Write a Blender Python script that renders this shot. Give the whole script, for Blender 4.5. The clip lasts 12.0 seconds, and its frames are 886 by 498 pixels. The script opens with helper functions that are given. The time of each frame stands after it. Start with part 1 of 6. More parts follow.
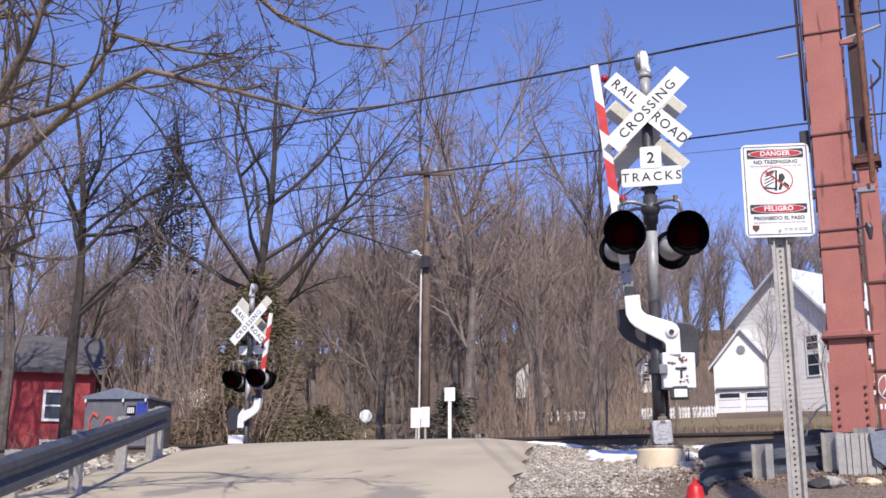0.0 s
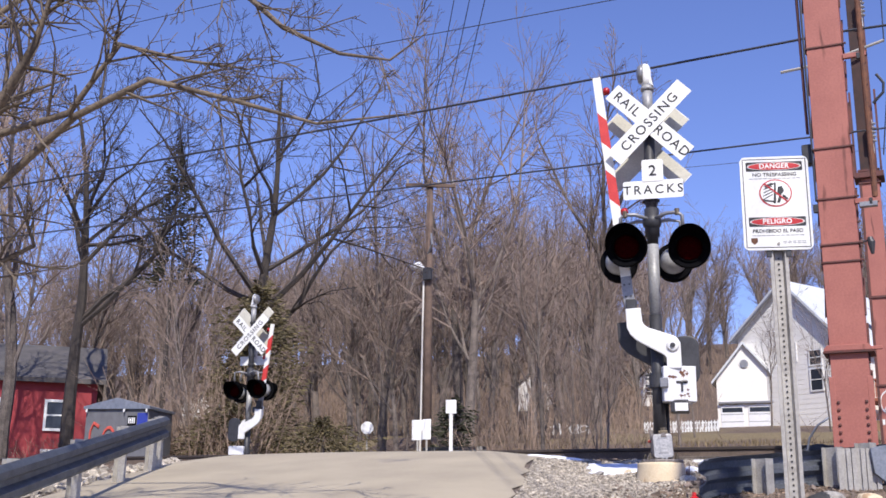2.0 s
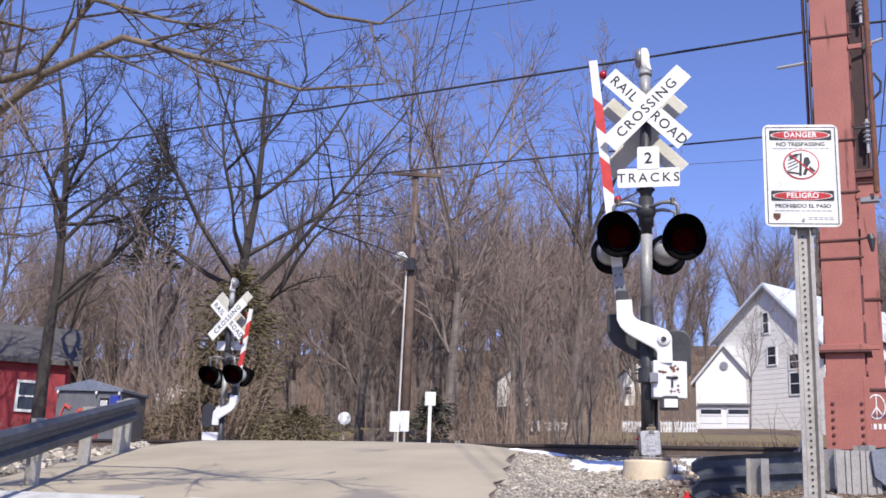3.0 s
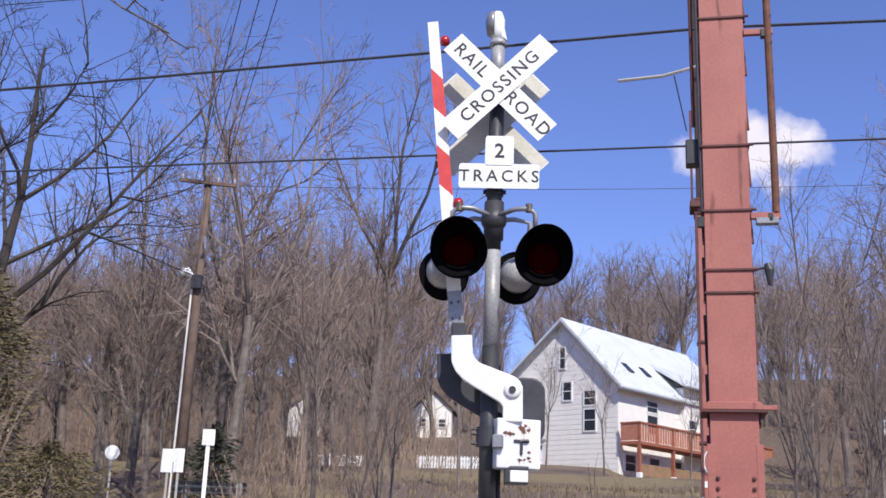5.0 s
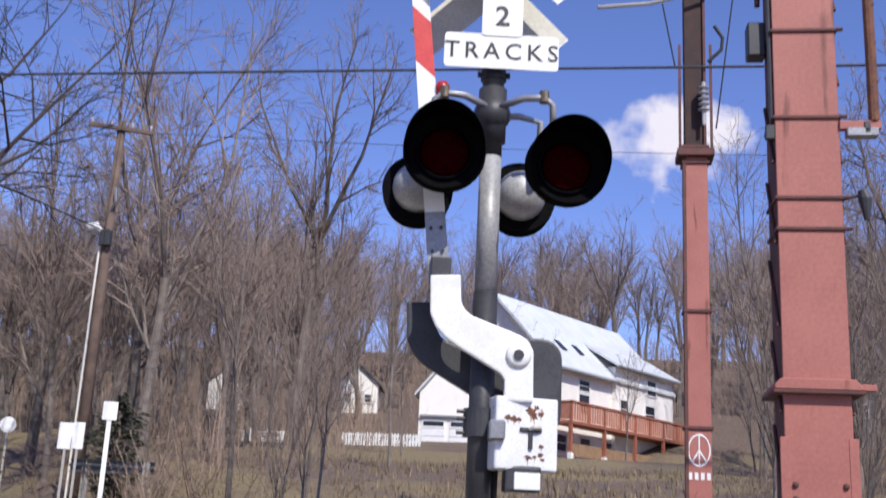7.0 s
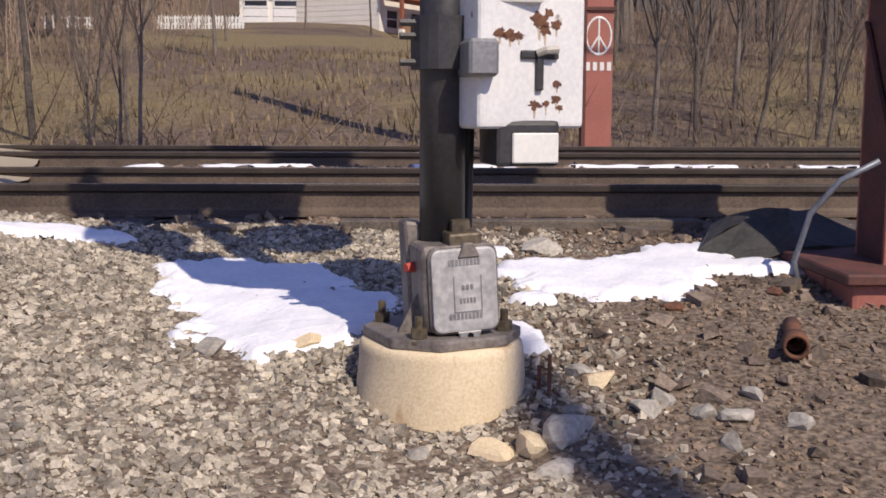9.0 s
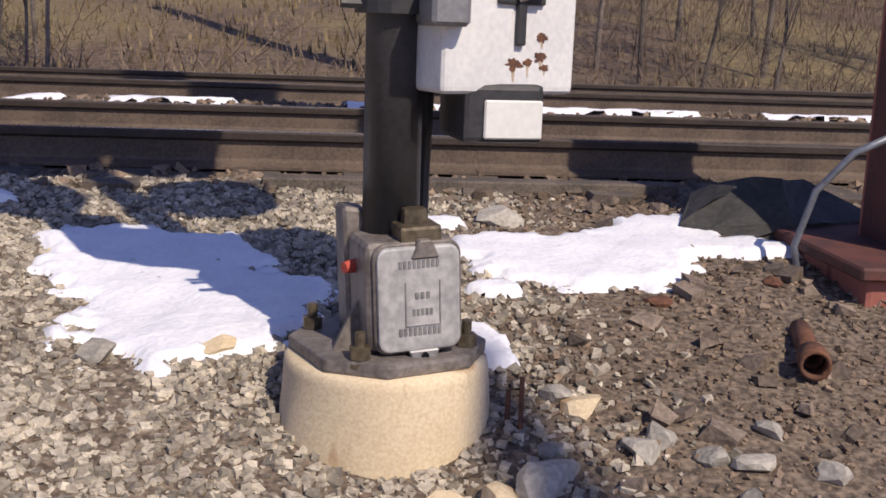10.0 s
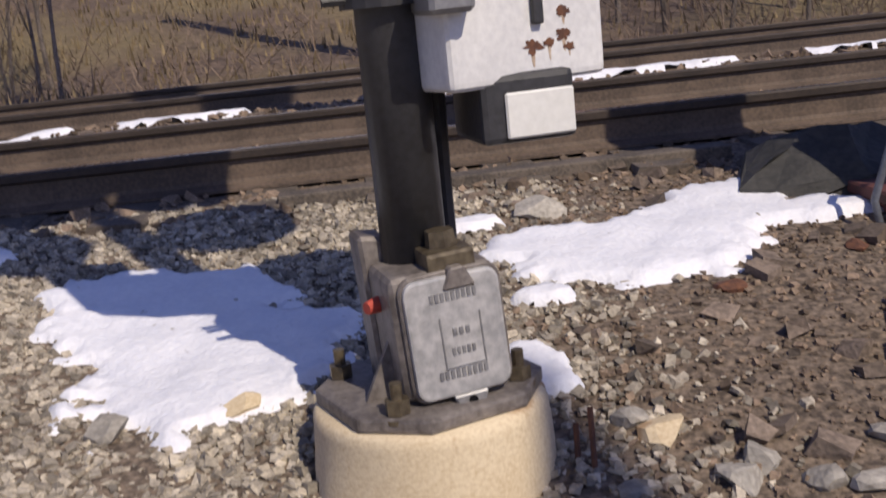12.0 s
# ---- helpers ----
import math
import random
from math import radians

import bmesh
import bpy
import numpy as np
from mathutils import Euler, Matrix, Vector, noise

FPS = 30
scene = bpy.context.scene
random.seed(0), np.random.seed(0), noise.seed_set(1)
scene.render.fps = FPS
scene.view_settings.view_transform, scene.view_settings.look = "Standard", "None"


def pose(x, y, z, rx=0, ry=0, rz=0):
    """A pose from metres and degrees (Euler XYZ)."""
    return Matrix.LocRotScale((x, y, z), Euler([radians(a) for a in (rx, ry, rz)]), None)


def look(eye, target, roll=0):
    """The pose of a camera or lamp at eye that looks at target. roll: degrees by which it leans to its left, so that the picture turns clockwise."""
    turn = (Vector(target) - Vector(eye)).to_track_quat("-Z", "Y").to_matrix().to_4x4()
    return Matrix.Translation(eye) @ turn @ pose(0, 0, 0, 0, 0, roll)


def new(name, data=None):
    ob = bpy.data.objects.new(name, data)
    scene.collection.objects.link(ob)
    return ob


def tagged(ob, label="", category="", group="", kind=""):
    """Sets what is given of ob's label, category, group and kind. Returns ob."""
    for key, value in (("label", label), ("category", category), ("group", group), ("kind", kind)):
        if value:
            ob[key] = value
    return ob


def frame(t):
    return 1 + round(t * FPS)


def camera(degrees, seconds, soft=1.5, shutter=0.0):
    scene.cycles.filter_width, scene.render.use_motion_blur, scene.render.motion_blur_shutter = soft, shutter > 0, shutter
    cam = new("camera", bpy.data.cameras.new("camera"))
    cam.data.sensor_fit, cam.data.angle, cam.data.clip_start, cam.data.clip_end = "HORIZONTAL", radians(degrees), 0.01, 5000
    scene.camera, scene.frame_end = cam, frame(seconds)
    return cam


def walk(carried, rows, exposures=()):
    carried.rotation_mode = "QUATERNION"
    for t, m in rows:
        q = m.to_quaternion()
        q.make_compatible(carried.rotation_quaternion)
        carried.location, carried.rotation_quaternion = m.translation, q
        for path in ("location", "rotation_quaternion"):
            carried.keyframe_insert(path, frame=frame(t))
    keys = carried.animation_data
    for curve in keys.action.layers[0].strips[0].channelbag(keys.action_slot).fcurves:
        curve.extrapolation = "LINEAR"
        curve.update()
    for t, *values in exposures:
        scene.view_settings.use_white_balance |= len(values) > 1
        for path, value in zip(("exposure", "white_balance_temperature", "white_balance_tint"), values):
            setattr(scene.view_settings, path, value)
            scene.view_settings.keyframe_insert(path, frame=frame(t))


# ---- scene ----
cam = camera(44.60, 12.0, soft=1.6, shutter=0.25)
ROWS = [
    (0, (2.742, -12.302, -0.710), (1.956, -10.522, -0.248), 0.18),
    (0.5, (2.742, -12.304, -0.710), (1.957, -10.524, -0.248), 0.27),
    (1, (2.739, -12.294, -0.707), (1.956, -10.513, -0.242), 0.29),
    (1.5, (2.743, -12.295, -0.705), (1.957, -10.517, -0.237), 0.36),
    (2, (2.761, -12.273, -0.712), (1.971, -10.500, -0.228), 0.60),
    (2.5, (2.751, -12.192, -0.734), (1.959, -10.425, -0.233), 2.25),
    (2.7, (2.684, -12.065, -0.742), (1.900, -10.291, -0.253), 2.11),
    (4.3, (1.857, -9.962, -0.233), (1.325, -8.096, 0.250), 0.97),
    (4.5, (1.754, -9.524, -0.164), (1.303, -7.653, 0.381), -1.33),
    (5, (1.476, -8.910, -0.064), (1.070, -7.026, 0.471), 2.25),
    (5.5, (1.259, -8.115, 0.070), (0.940, -6.229, 0.653), -0.88),
    (6, (1.012, -7.482, 0.141), (0.689, -5.608, 0.762), 1.43),
    (6.5, (0.809, -6.835, 0.209), (0.577, -4.947, 0.826), 0.06),
    (7, (0.616, -6.184, 0.258), (0.343, -4.267, 0.756), 2.77),
    (7.5, (0.388, -5.540, 0.345), (0.175, -3.564, 0.569), 3.59),
    (7.7, (0.317, -5.098, 0.423), (0.186, -3.107, 0.550), 3.08),
    (9.3, (-0.155, -3.179, 0.667), (-0.062, -1.206, 0.355), -0.14),
    (9.5, (-0.170, -3.017, 0.681), (-0.046, -1.050, 0.342), -0.12),
    (10, (-0.134, -2.677, 0.735), (0.062, -0.728, 0.331), 2.06),
    (10.5, (-0.186, -2.505, 0.753), (0.025, -0.574, 0.274), 0.34),
    (11, (-0.170, -2.423, 0.751), (0.030, -0.505, 0.221), -0.10),
    (11.5, (-0.173, -2.390, 0.741), (0.027, -0.482, 0.174), -2.23),
    (12, (-0.067, -2.283, 0.762), (0.043, -0.337, 0.314), -5.89),
]
walk(cam, [(t, look(e, a, r)) for t, e, a, r in ROWS],
     [(0.0, 0.19, 6500, 13.5), (6.8, 0.10, 6250, 11.5), (7.7, 0.0, 6650, 13.0), (9.3, -0.22, 7450, 14.5), (11.5, -0.32, 7450, 14.5), (12.0, -0.46, 7350, 14.0)])

# ---- world, sun ----
SUN_ELEV, SUN_AZ = 46.0, 150.0     # azimuth clockwise from +y
world = bpy.data.worlds.new("sky")
scene.world = world
world.use_nodes = True
wn, wl = world.node_tree.nodes, world.node_tree.links
sky = wn.new("ShaderNodeTexSky")
sky.sky_type = "NISHITA"
sky.sun_disc = False
sky.sun_elevation, sky.sun_rotation = radians(SUN_ELEV), radians(SUN_AZ)
sky.air_density, sky.dust_density, sky.ozone_density = 1.0, 0.3, 3.0
wn["Background"].inputs["Strength"].default_value = 0.122
deep = wn.new("ShaderNodeMix")
deep.data_type, deep.blend_type = "RGBA", "MULTIPLY"
deep.inputs["Factor"].default_value = 1.0
deep.inputs["B"].default_value = (0.94, 0.91, 1.30, 1)
wl.new(sky.outputs[0], deep.inputs["A"])
# one small white cloud over the wooded hill
geo = wn.new("ShaderNodeTexCoord")
puff = wn.new("ShaderNodeTexNoise")
puff.inputs["Scale"].default_value, puff.inputs["Detail"].default_value = 26, 5
wl.new(geo.outputs["Generated"], puff.inputs["Vector"])
away = wn.new("ShaderNodeMapping")
away.vector_type = "TEXTURE"
away.inputs["Location"].default_value, away.inputs["Scale"].default_value = (0.078, 0.935, 0.348), (0.062, 0.2, 0.036)
wl.new(geo.outputs["Generated"], away.inputs["Vector"])
dist = wn.new("ShaderNodeVectorMath")
dist.operation = "LENGTH"
wl.new(away.outputs[0], dist.inputs[0])
ragged = wn.new("ShaderNodeMath")
ragged.operation = "MULTIPLY_ADD"
ragged.inputs[1].default_value = -2.4
wl.new(puff.outputs["Fac"], ragged.inputs[0])
wl.new(dist.outputs["Value"], ragged.inputs[2])
dense = wn.new("ShaderNodeMapRange")
dense.inputs["From Min"].default_value, dense.inputs["From Max"].default_value = -0.15, -0.75
wl.new(ragged.outputs[0], dense.inputs["Value"])
cloud = wn.new("ShaderNodeMix")
cloud.data_type = "RGBA"
cloud.inputs["B"].default_value = (7.0, 6.6, 7.2, 1)
wl.new(dense.outputs[0], cloud.inputs["Factor"])
wl.new(deep.outputs["Result"], cloud.inputs["A"])
wl.new(cloud.outputs["Result"], wn["Background"].inputs["Color"])
sun = new("sun", bpy.data.lights.new("sun", "SUN"))
sun.data.energy, sun.data.angle, sun.data.color = 4.6, radians(0.53), (1.0, 0.95, 0.86)
sd = Vector((math.sin(radians(SUN_AZ)) * math.cos(radians(SUN_ELEV)), math.cos(radians(SUN_AZ)) * math.cos(radians(SUN_ELEV)), math.sin(radians(SUN_ELEV))))
sun.matrix_world = look(sd * 50, (0, 0, 0))

# ---- materials ----
def mat(name, a, b=None, rough=0.7, metal=0.0, scale=6.0, fine=60.0, bump=0.15, spots=None, spot_cut=0.62, spot_scale=3.0, per_object=0.0, island=0.0, dist=0.01, streak=1.0, gloss=0.5):
    """Two-scale noise mix of colours a and b, with optional worn spots and relief."""
    m = bpy.data.materials.new(name)
    m.use_nodes = True
    n, l = m.node_tree.nodes, m.node_tree.links
    bsdf = n["Principled BSDF"]
    bsdf.inputs["Metallic"].default_value = metal
    bsdf.inputs["Specular IOR Level"].default_value = gloss
    b = b or tuple(c * 0.7 for c in a)
    co = n.new("ShaderNodeTexCoord")
    big, small = n.new("ShaderNodeTexNoise"), n.new("ShaderNodeTexNoise")
    big.inputs["Scale"].default_value, small.inputs["Scale"].default_value = scale, fine
    big.inputs["Detail"].default_value, small.inputs["Detail"].default_value = 5, 4
    for t in (big, small):
        l.new(co.outputs["Object"], t.inputs["Vector"])
    add = n.new("ShaderNodeMath")
    add.operation = "ADD"
    l.new(big.outputs["Fac"], add.inputs[0])
    l.new(small.outputs["Fac"], add.inputs[1])
    ramp = n.new("ShaderNodeValToRGB")
    ramp.color_ramp.elements[0].position, ramp.color_ramp.elements[1].position = 0.40, 0.60
    ramp.color_ramp.elements[0].color, ramp.color_ramp.elements[1].color = (*b, 1), (*a, 1)
    half = n.new("ShaderNodeMath")
    half.operation = "MULTIPLY"
    half.inputs[1].default_value = 0.5
    l.new(add.outputs[0], half.inputs[0])
    l.new(half.outputs[0], ramp.inputs[0])
    col = ramp.outputs[0]
    if spots:
        sp = n.new("ShaderNodeTexNoise")
        sp.inputs["Scale"].default_value, sp.inputs["Detail"].default_value = spot_scale, 8
        mp = n.new("ShaderNodeMapping")
        mp.inputs["Scale"].default_value = (1, 1, streak)
        l.new(co.outputs["Object"], mp.inputs["Vector"])
        l.new(mp.outputs[0], sp.inputs["Vector"])
        cut = n.new("ShaderNodeValToRGB")
        cut.color_ramp.elements[0].position, cut.color_ramp.elements[1].position = spot_cut, spot_cut + 0.05
        l.new(sp.outputs["Fac"], cut.inputs[0])
        mix = n.new("ShaderNodeMix")
        mix.data_type = "RGBA"
        l.new(cut.outputs[0], mix.inputs["Factor"])
        l.new(col, mix.inputs["A"])
        mix.inputs["B"].default_value = (*spots, 1)
        col = mix.outputs["Result"]
    if per_object or island:
        src = n.new("ShaderNodeObjectInfo").outputs["Random"] if per_object else n.new("ShaderNodeNewGeometry").outputs["Random Per Island"]
        amount = per_object or island
        mr = n.new("ShaderNodeMapRange")
        mr.inputs["To Min"].default_value, mr.inputs["To Max"].default_value = 1 - amount, 1 + amount
        l.new(src, mr.inputs["Value"])
        hsv = n.new("ShaderNodeHueSaturation")
        l.new(mr.outputs[0], hsv.inputs["Value"])
        l.new(col, hsv.inputs["Color"])
        col = hsv.outputs[0]
    l.new(col, bsdf.inputs["Base Color"])
    rr = n.new("ShaderNodeMapRange")
    rr.inputs["To Min"].default_value, rr.inputs["To Max"].default_value = max(0.05, rough - 0.12), min(1, rough + 0.12)
    l.new(small.outputs["Fac"], rr.inputs["Value"])
    l.new(rr.outputs[0], bsdf.inputs["Roughness"])
    if bump:
        bp = n.new("ShaderNodeBump")
        bp.inputs["Strength"].default_value, bp.inputs["Distance"].default_value = bump, dist
        l.new(add.outputs[0], bp.inputs["Height"])
        l.new(bp.outputs[0], bsdf.inputs["Normal"])
    return m


M = {}
M["white_paint"] = mat("white_paint", (0.80, 0.80, 0.78), (0.70, 0.70, 0.67), 0.45, scale=9, bump=0.05)
M["rusty_white"] = mat("rusty_white_paint", (0.78, 0.78, 0.77), (0.66, 0.66, 0.66), 0.4, scale=7, bump=0.08, spots=(0.16, 0.075, 0.035), spot_cut=0.66, spot_scale=9)
M["sign_white"] = mat("sign_white", (0.82, 0.82, 0.78), (0.74, 0.74, 0.70), 0.4, scale=4, bump=0.02)
M["sign_back"] = mat("sign_back_aluminium", (0.62, 0.60, 0.50), (0.50, 0.48, 0.40), 0.5, 0.0, scale=5, bump=0.04)
M["black"] = mat("black_lettering", (0.012, 0.012, 0.013), (0.02, 0.02, 0.02), 0.5, bump=0)
M["black_paint"] = mat("black_paint", (0.005, 0.005, 0.006), (0.009, 0.009, 0.010), 0.85, scale=12, bump=0.08, gloss=0.12)
M["dark_steel"] = mat("dark_grey_steel", (0.045, 0.045, 0.05), (0.028, 0.028, 0.03), 0.5, scale=8, bump=0.1)
M["silver"] = mat("silver_painted_steel", (0.40, 0.40, 0.39), (0.26, 0.26, 0.26), 0.5, 0.2, scale=5, bump=0.06)
M["galv"] = mat("galvanised_steel", (0.44, 0.42, 0.38), (0.33, 0.31, 0.28), 0.5, 0.25, scale=10, bump=0.06)
M["galv_dark"] = mat("weathered_galvanised_steel", (0.26, 0.28, 0.32), (0.17, 0.19, 0.22), 0.5, 0.5, scale=6, bump=0.06)
M["cast_dark"] = mat("brown_cast_iron", (0.25, 0.222, 0.203), (0.13, 0.112, 0.102), 0.55, 0.2, scale=14, bump=0.2)
M["cast_grey"] = mat("grey_aluminium_casting", (0.34, 0.34, 0.34), (0.24, 0.24, 0.25), 0.42, 0.4, scale=10, bump=0.1)
M["worn_cover"] = mat("worn_cover_paint", (0.56, 0.55, 0.54), (0.36, 0.36, 0.36), 0.45, 0.2, scale=16, fine=50, bump=0.08)
M["brass"] = mat("dirty_brass", (0.22, 0.18, 0.12), (0.12, 0.095, 0.065), 0.45, 0.6, scale=20, bump=0.1)
M["red_refl"] = mat("red_reflective_stripe", (0.62, 0.055, 0.045), (0.52, 0.04, 0.035), 0.4, scale=8, bump=0.02)
M["red_paint"] = mat("red_paint", (0.55, 0.02, 0.02), (0.42, 0.015, 0.015), 0.4, scale=8, bump=0.03)
M["red_lens"] = mat("dark_red_lens", (0.030, 0.0006, 0.0012), (0.018, 0.0004, 0.0006), 0.7, scale=30, bump=0.05, gloss=0.01)
M["visor_black"] = mat("matt_black_visor", (0.007, 0.007, 0.008), (0.004, 0.004, 0.005), 0.9, scale=20, bump=0.05, gloss=0.05)
M["red_lamp"] = mat("red_arm_lamp", (0.45, 0.012, 0.015), (0.34, 0.01, 0.012), 0.25, scale=30, bump=0.0)
M["tower_red"] = mat("oxide_red_tower_paint", (0.40, 0.145, 0.11), (0.32, 0.11, 0.085), 0.65, scale=2.2, fine=40, bump=0.08, spots=(0.17, 0.055, 0.04), spot_cut=0.60, spot_scale=5, streak=0.14)
# Rusted bands and fittings; also shade put into the near tower's left side.
M["tower_dark"] = mat("dark_rust_and_shade_steel", (0.15, 0.05, 0.04), (0.07, 0.035, 0.03), 0.75, scale=6, bump=0.15)
M["tower_black"] = mat("blackened_rusty_steel", (0.06, 0.028, 0.022), (0.03, 0.018, 0.016), 0.8, scale=6, bump=0.15)
M["rust"] = mat("rust", (0.20, 0.085, 0.045), (0.10, 0.045, 0.03), 0.85, scale=12, bump=0.3)
M["rust_stain"] = mat("pale_rust_stain", (0.56, 0.46, 0.37), (0.42, 0.30, 0.21), 0.6, scale=30, fine=90, bump=0.02)
M["rail"] = mat("rusty_rail_steel", (0.17, 0.125, 0.095), (0.09, 0.068, 0.054), 0.75, 0.2, scale=4, bump=0.12)
M["rail_head"] = mat("darker_rail_head", (0.07, 0.052, 0.042), (0.04, 0.032, 0.028), 0.6, 0.2, scale=5, bump=0.1)
M["rail_top"] = mat("polished_rail_head", (0.36, 0.34, 0.32), (0.24, 0.225, 0.21), 0.27, 0.9, scale=5, bump=0.02)
M["tie"] = mat("weathered_tie_wood", (0.16, 0.13, 0.105), (0.065, 0.055, 0.047), 0.85, scale=5, fine=80, bump=0.4)
M["concrete"] = mat("weathered_concrete", (0.74, 0.62, 0.43), (0.60, 0.47, 0.30), 0.85, scale=2.5, fine=110, bump=0.1, spots=(0.46, 0.31, 0.18), spot_cut=0.56, spot_scale=7, streak=0.3)
M["asphalt"] = mat("worn_pale_asphalt", (0.45, 0.385, 0.275), (0.34, 0.29, 0.21), 0.9, scale=0.9, fine=140, bump=0.3, spots=(0.25, 0.22, 0.18), spot_cut=0.62, spot_scale=0.7)
M["road_paint"] = mat("worn_white_road_paint", (0.62, 0.62, 0.58), (0.42, 0.41, 0.38), 0.8, scale=6, bump=0.1)
M["bark"] = mat("grey_brown_bark", (0.20, 0.165, 0.14), (0.085, 0.070, 0.060), 0.9, scale=3, fine=26, bump=0.5, per_object=0.3, dist=0.03)
M["bark_dark"] = mat("dark_bark", (0.075, 0.06, 0.05), (0.04, 0.033, 0.03), 0.9, scale=3, fine=26, bump=0.5, per_object=0.25, dist=0.03)
M["twig"] = mat("bare_twigs", (0.28, 0.212, 0.172), (0.16, 0.120, 0.096), 0.9, scale=2, fine=20, bump=0, per_object=0.3)
M["near_twig"] = mat("near_bark", (0.20, 0.155, 0.11), (0.09, 0.07, 0.055), 0.85, scale=4, fine=40, bump=0.2)
M["brush"] = mat("dead_brush_stems", (0.30, 0.218, 0.160), (0.145, 0.104, 0.077), 0.95, scale=2, fine=20, bump=0, per_object=0.3)
M["dry_grass"] = mat("dry_grass", (0.24, 0.18, 0.10), (0.14, 0.105, 0.06), 0.95, scale=1.2, fine=20, bump=0, island=0.35)
M["evergreen"] = mat("evergreen_needles", (0.055, 0.055, 0.030), (0.028, 0.030, 0.018), 0.9, scale=2, fine=14, bump=0, island=0.45)
M["olive"] = mat("olive_cedar_foliage", (0.15, 0.122, 0.056), (0.075, 0.062, 0.032), 0.9, scale=2, fine=14, bump=0, island=0.45)
M["snow"] = mat("old_snow", (0.88, 0.89, 0.93), (0.78, 0.80, 0.86), 0.6, scale=9, fine=50, bump=0.3, dist=0.02, spots=(0.34, 0.31, 0.27), spot_cut=0.70, spot_scale=16)
M["ballast"] = mat("crushed_grey_stone", (0.47, 0.415, 0.33), (0.25, 0.218, 0.177), 0.9, scale=9, fine=90, bump=0.3, island=0.5)
M["ballast_dark"] = mat("dirty_dark_stone", (0.25, 0.182, 0.130), (0.135, 0.098, 0.070), 0.9, scale=9, fine=90, bump=0.3, island=0.5)
M["rubble_brown"] = mat("brown_grey_rubble", (0.24, 0.185, 0.145), (0.11, 0.085, 0.068), 0.9, scale=9, fine=70, bump=0.4, island=0.5)
M["stone"] = mat("pale_rubble_stone", (0.42, 0.39, 0.34), (0.27, 0.25, 0.22), 0.85, scale=8, fine=60, bump=0.4, per_object=0.3)
M["rock_dark"] = mat("dark_rock", (0.055, 0.053, 0.05), (0.028, 0.028, 0.027), 0.7, scale=5, fine=40, bump=0.4)
M["siding"] = mat("white_clapboard", (0.86, 0.83, 0.76), (0.79, 0.76, 0.70), 0.6, scale=1.5, fine=30, bump=0.04)
M["roof_white"] = mat("pale_sheen_roof", (0.66, 0.68, 0.68), (0.55, 0.57, 0.58), 0.45, scale=0.8, fine=14, bump=0.1)
M["roof_grey"] = mat("grey_shingles", (0.115, 0.105, 0.10), (0.07, 0.065, 0.062), 0.9, scale=2, fine=30, bump=0.2)
M["red_barn"] = mat("red_clapboard", (0.33, 0.035, 0.04), (0.25, 0.025, 0.03), 0.7, scale=2, fine=30, bump=0.05)
M["deck_wood"] = mat("red_brown_deck_wood", (0.36, 0.13, 0.075), (0.26, 0.085, 0.05), 0.7, scale=3, fine=40, bump=0.1)
M["deck_pale"] = mat("sunlit_cedar_boards", (0.50, 0.22, 0.14), (0.38, 0.15, 0.095), 0.7, scale=3, fine=40, bump=0.1)
M["deck_tan"] = mat("tan_boards", (0.32, 0.20, 0.11), (0.22, 0.14, 0.08), 0.8, scale=3, fine=40, bump=0.1)
M["glass"] = mat("dark_window_glass", (0.035, 0.04, 0.05), (0.025, 0.03, 0.04), 0.08, scale=3, bump=0)
M["grey_metal"] = mat("grey_painted_cabinet", (0.17, 0.17, 0.175), (0.12, 0.12, 0.125), 0.55, 0.2, scale=3, bump=0.05)
M["graffiti"] = mat("orange_spray_paint", (0.55, 0.09, 0.06), (0.48, 0.07, 0.05), 0.6, scale=8, bump=0)
M["blue"] = mat("blue_sign", (0.03, 0.05, 0.32), (0.025, 0.04, 0.25), 0.4, scale=5, bump=0)
M["pole_wood"] = mat("weathered_pole_wood", (0.17, 0.115, 0.085), (0.09, 0.062, 0.048), 0.9, scale=3, fine=60, bump=0.3)
M["pale_conduit"] = mat("pale_plastic_conduit", (0.78, 0.75, 0.68), (0.68, 0.64, 0.57), 0.6, scale=5, bump=0.02)
M["cable"] = mat("dark_cable", (0.03, 0.032, 0.04), (0.05, 0.05, 0.06), 0.6, scale=20, bump=0)
M["insulator"] = mat("glazed_insulator", (0.50, 0.50, 0.50), (0.35, 0.33, 0.32), 0.25, scale=20, bump=0)
M["shop_white"] = mat("white_plastic", (0.80, 0.80, 0.80), (0.7, 0.7, 0.7), 0.45, scale=8, bump=0.02)


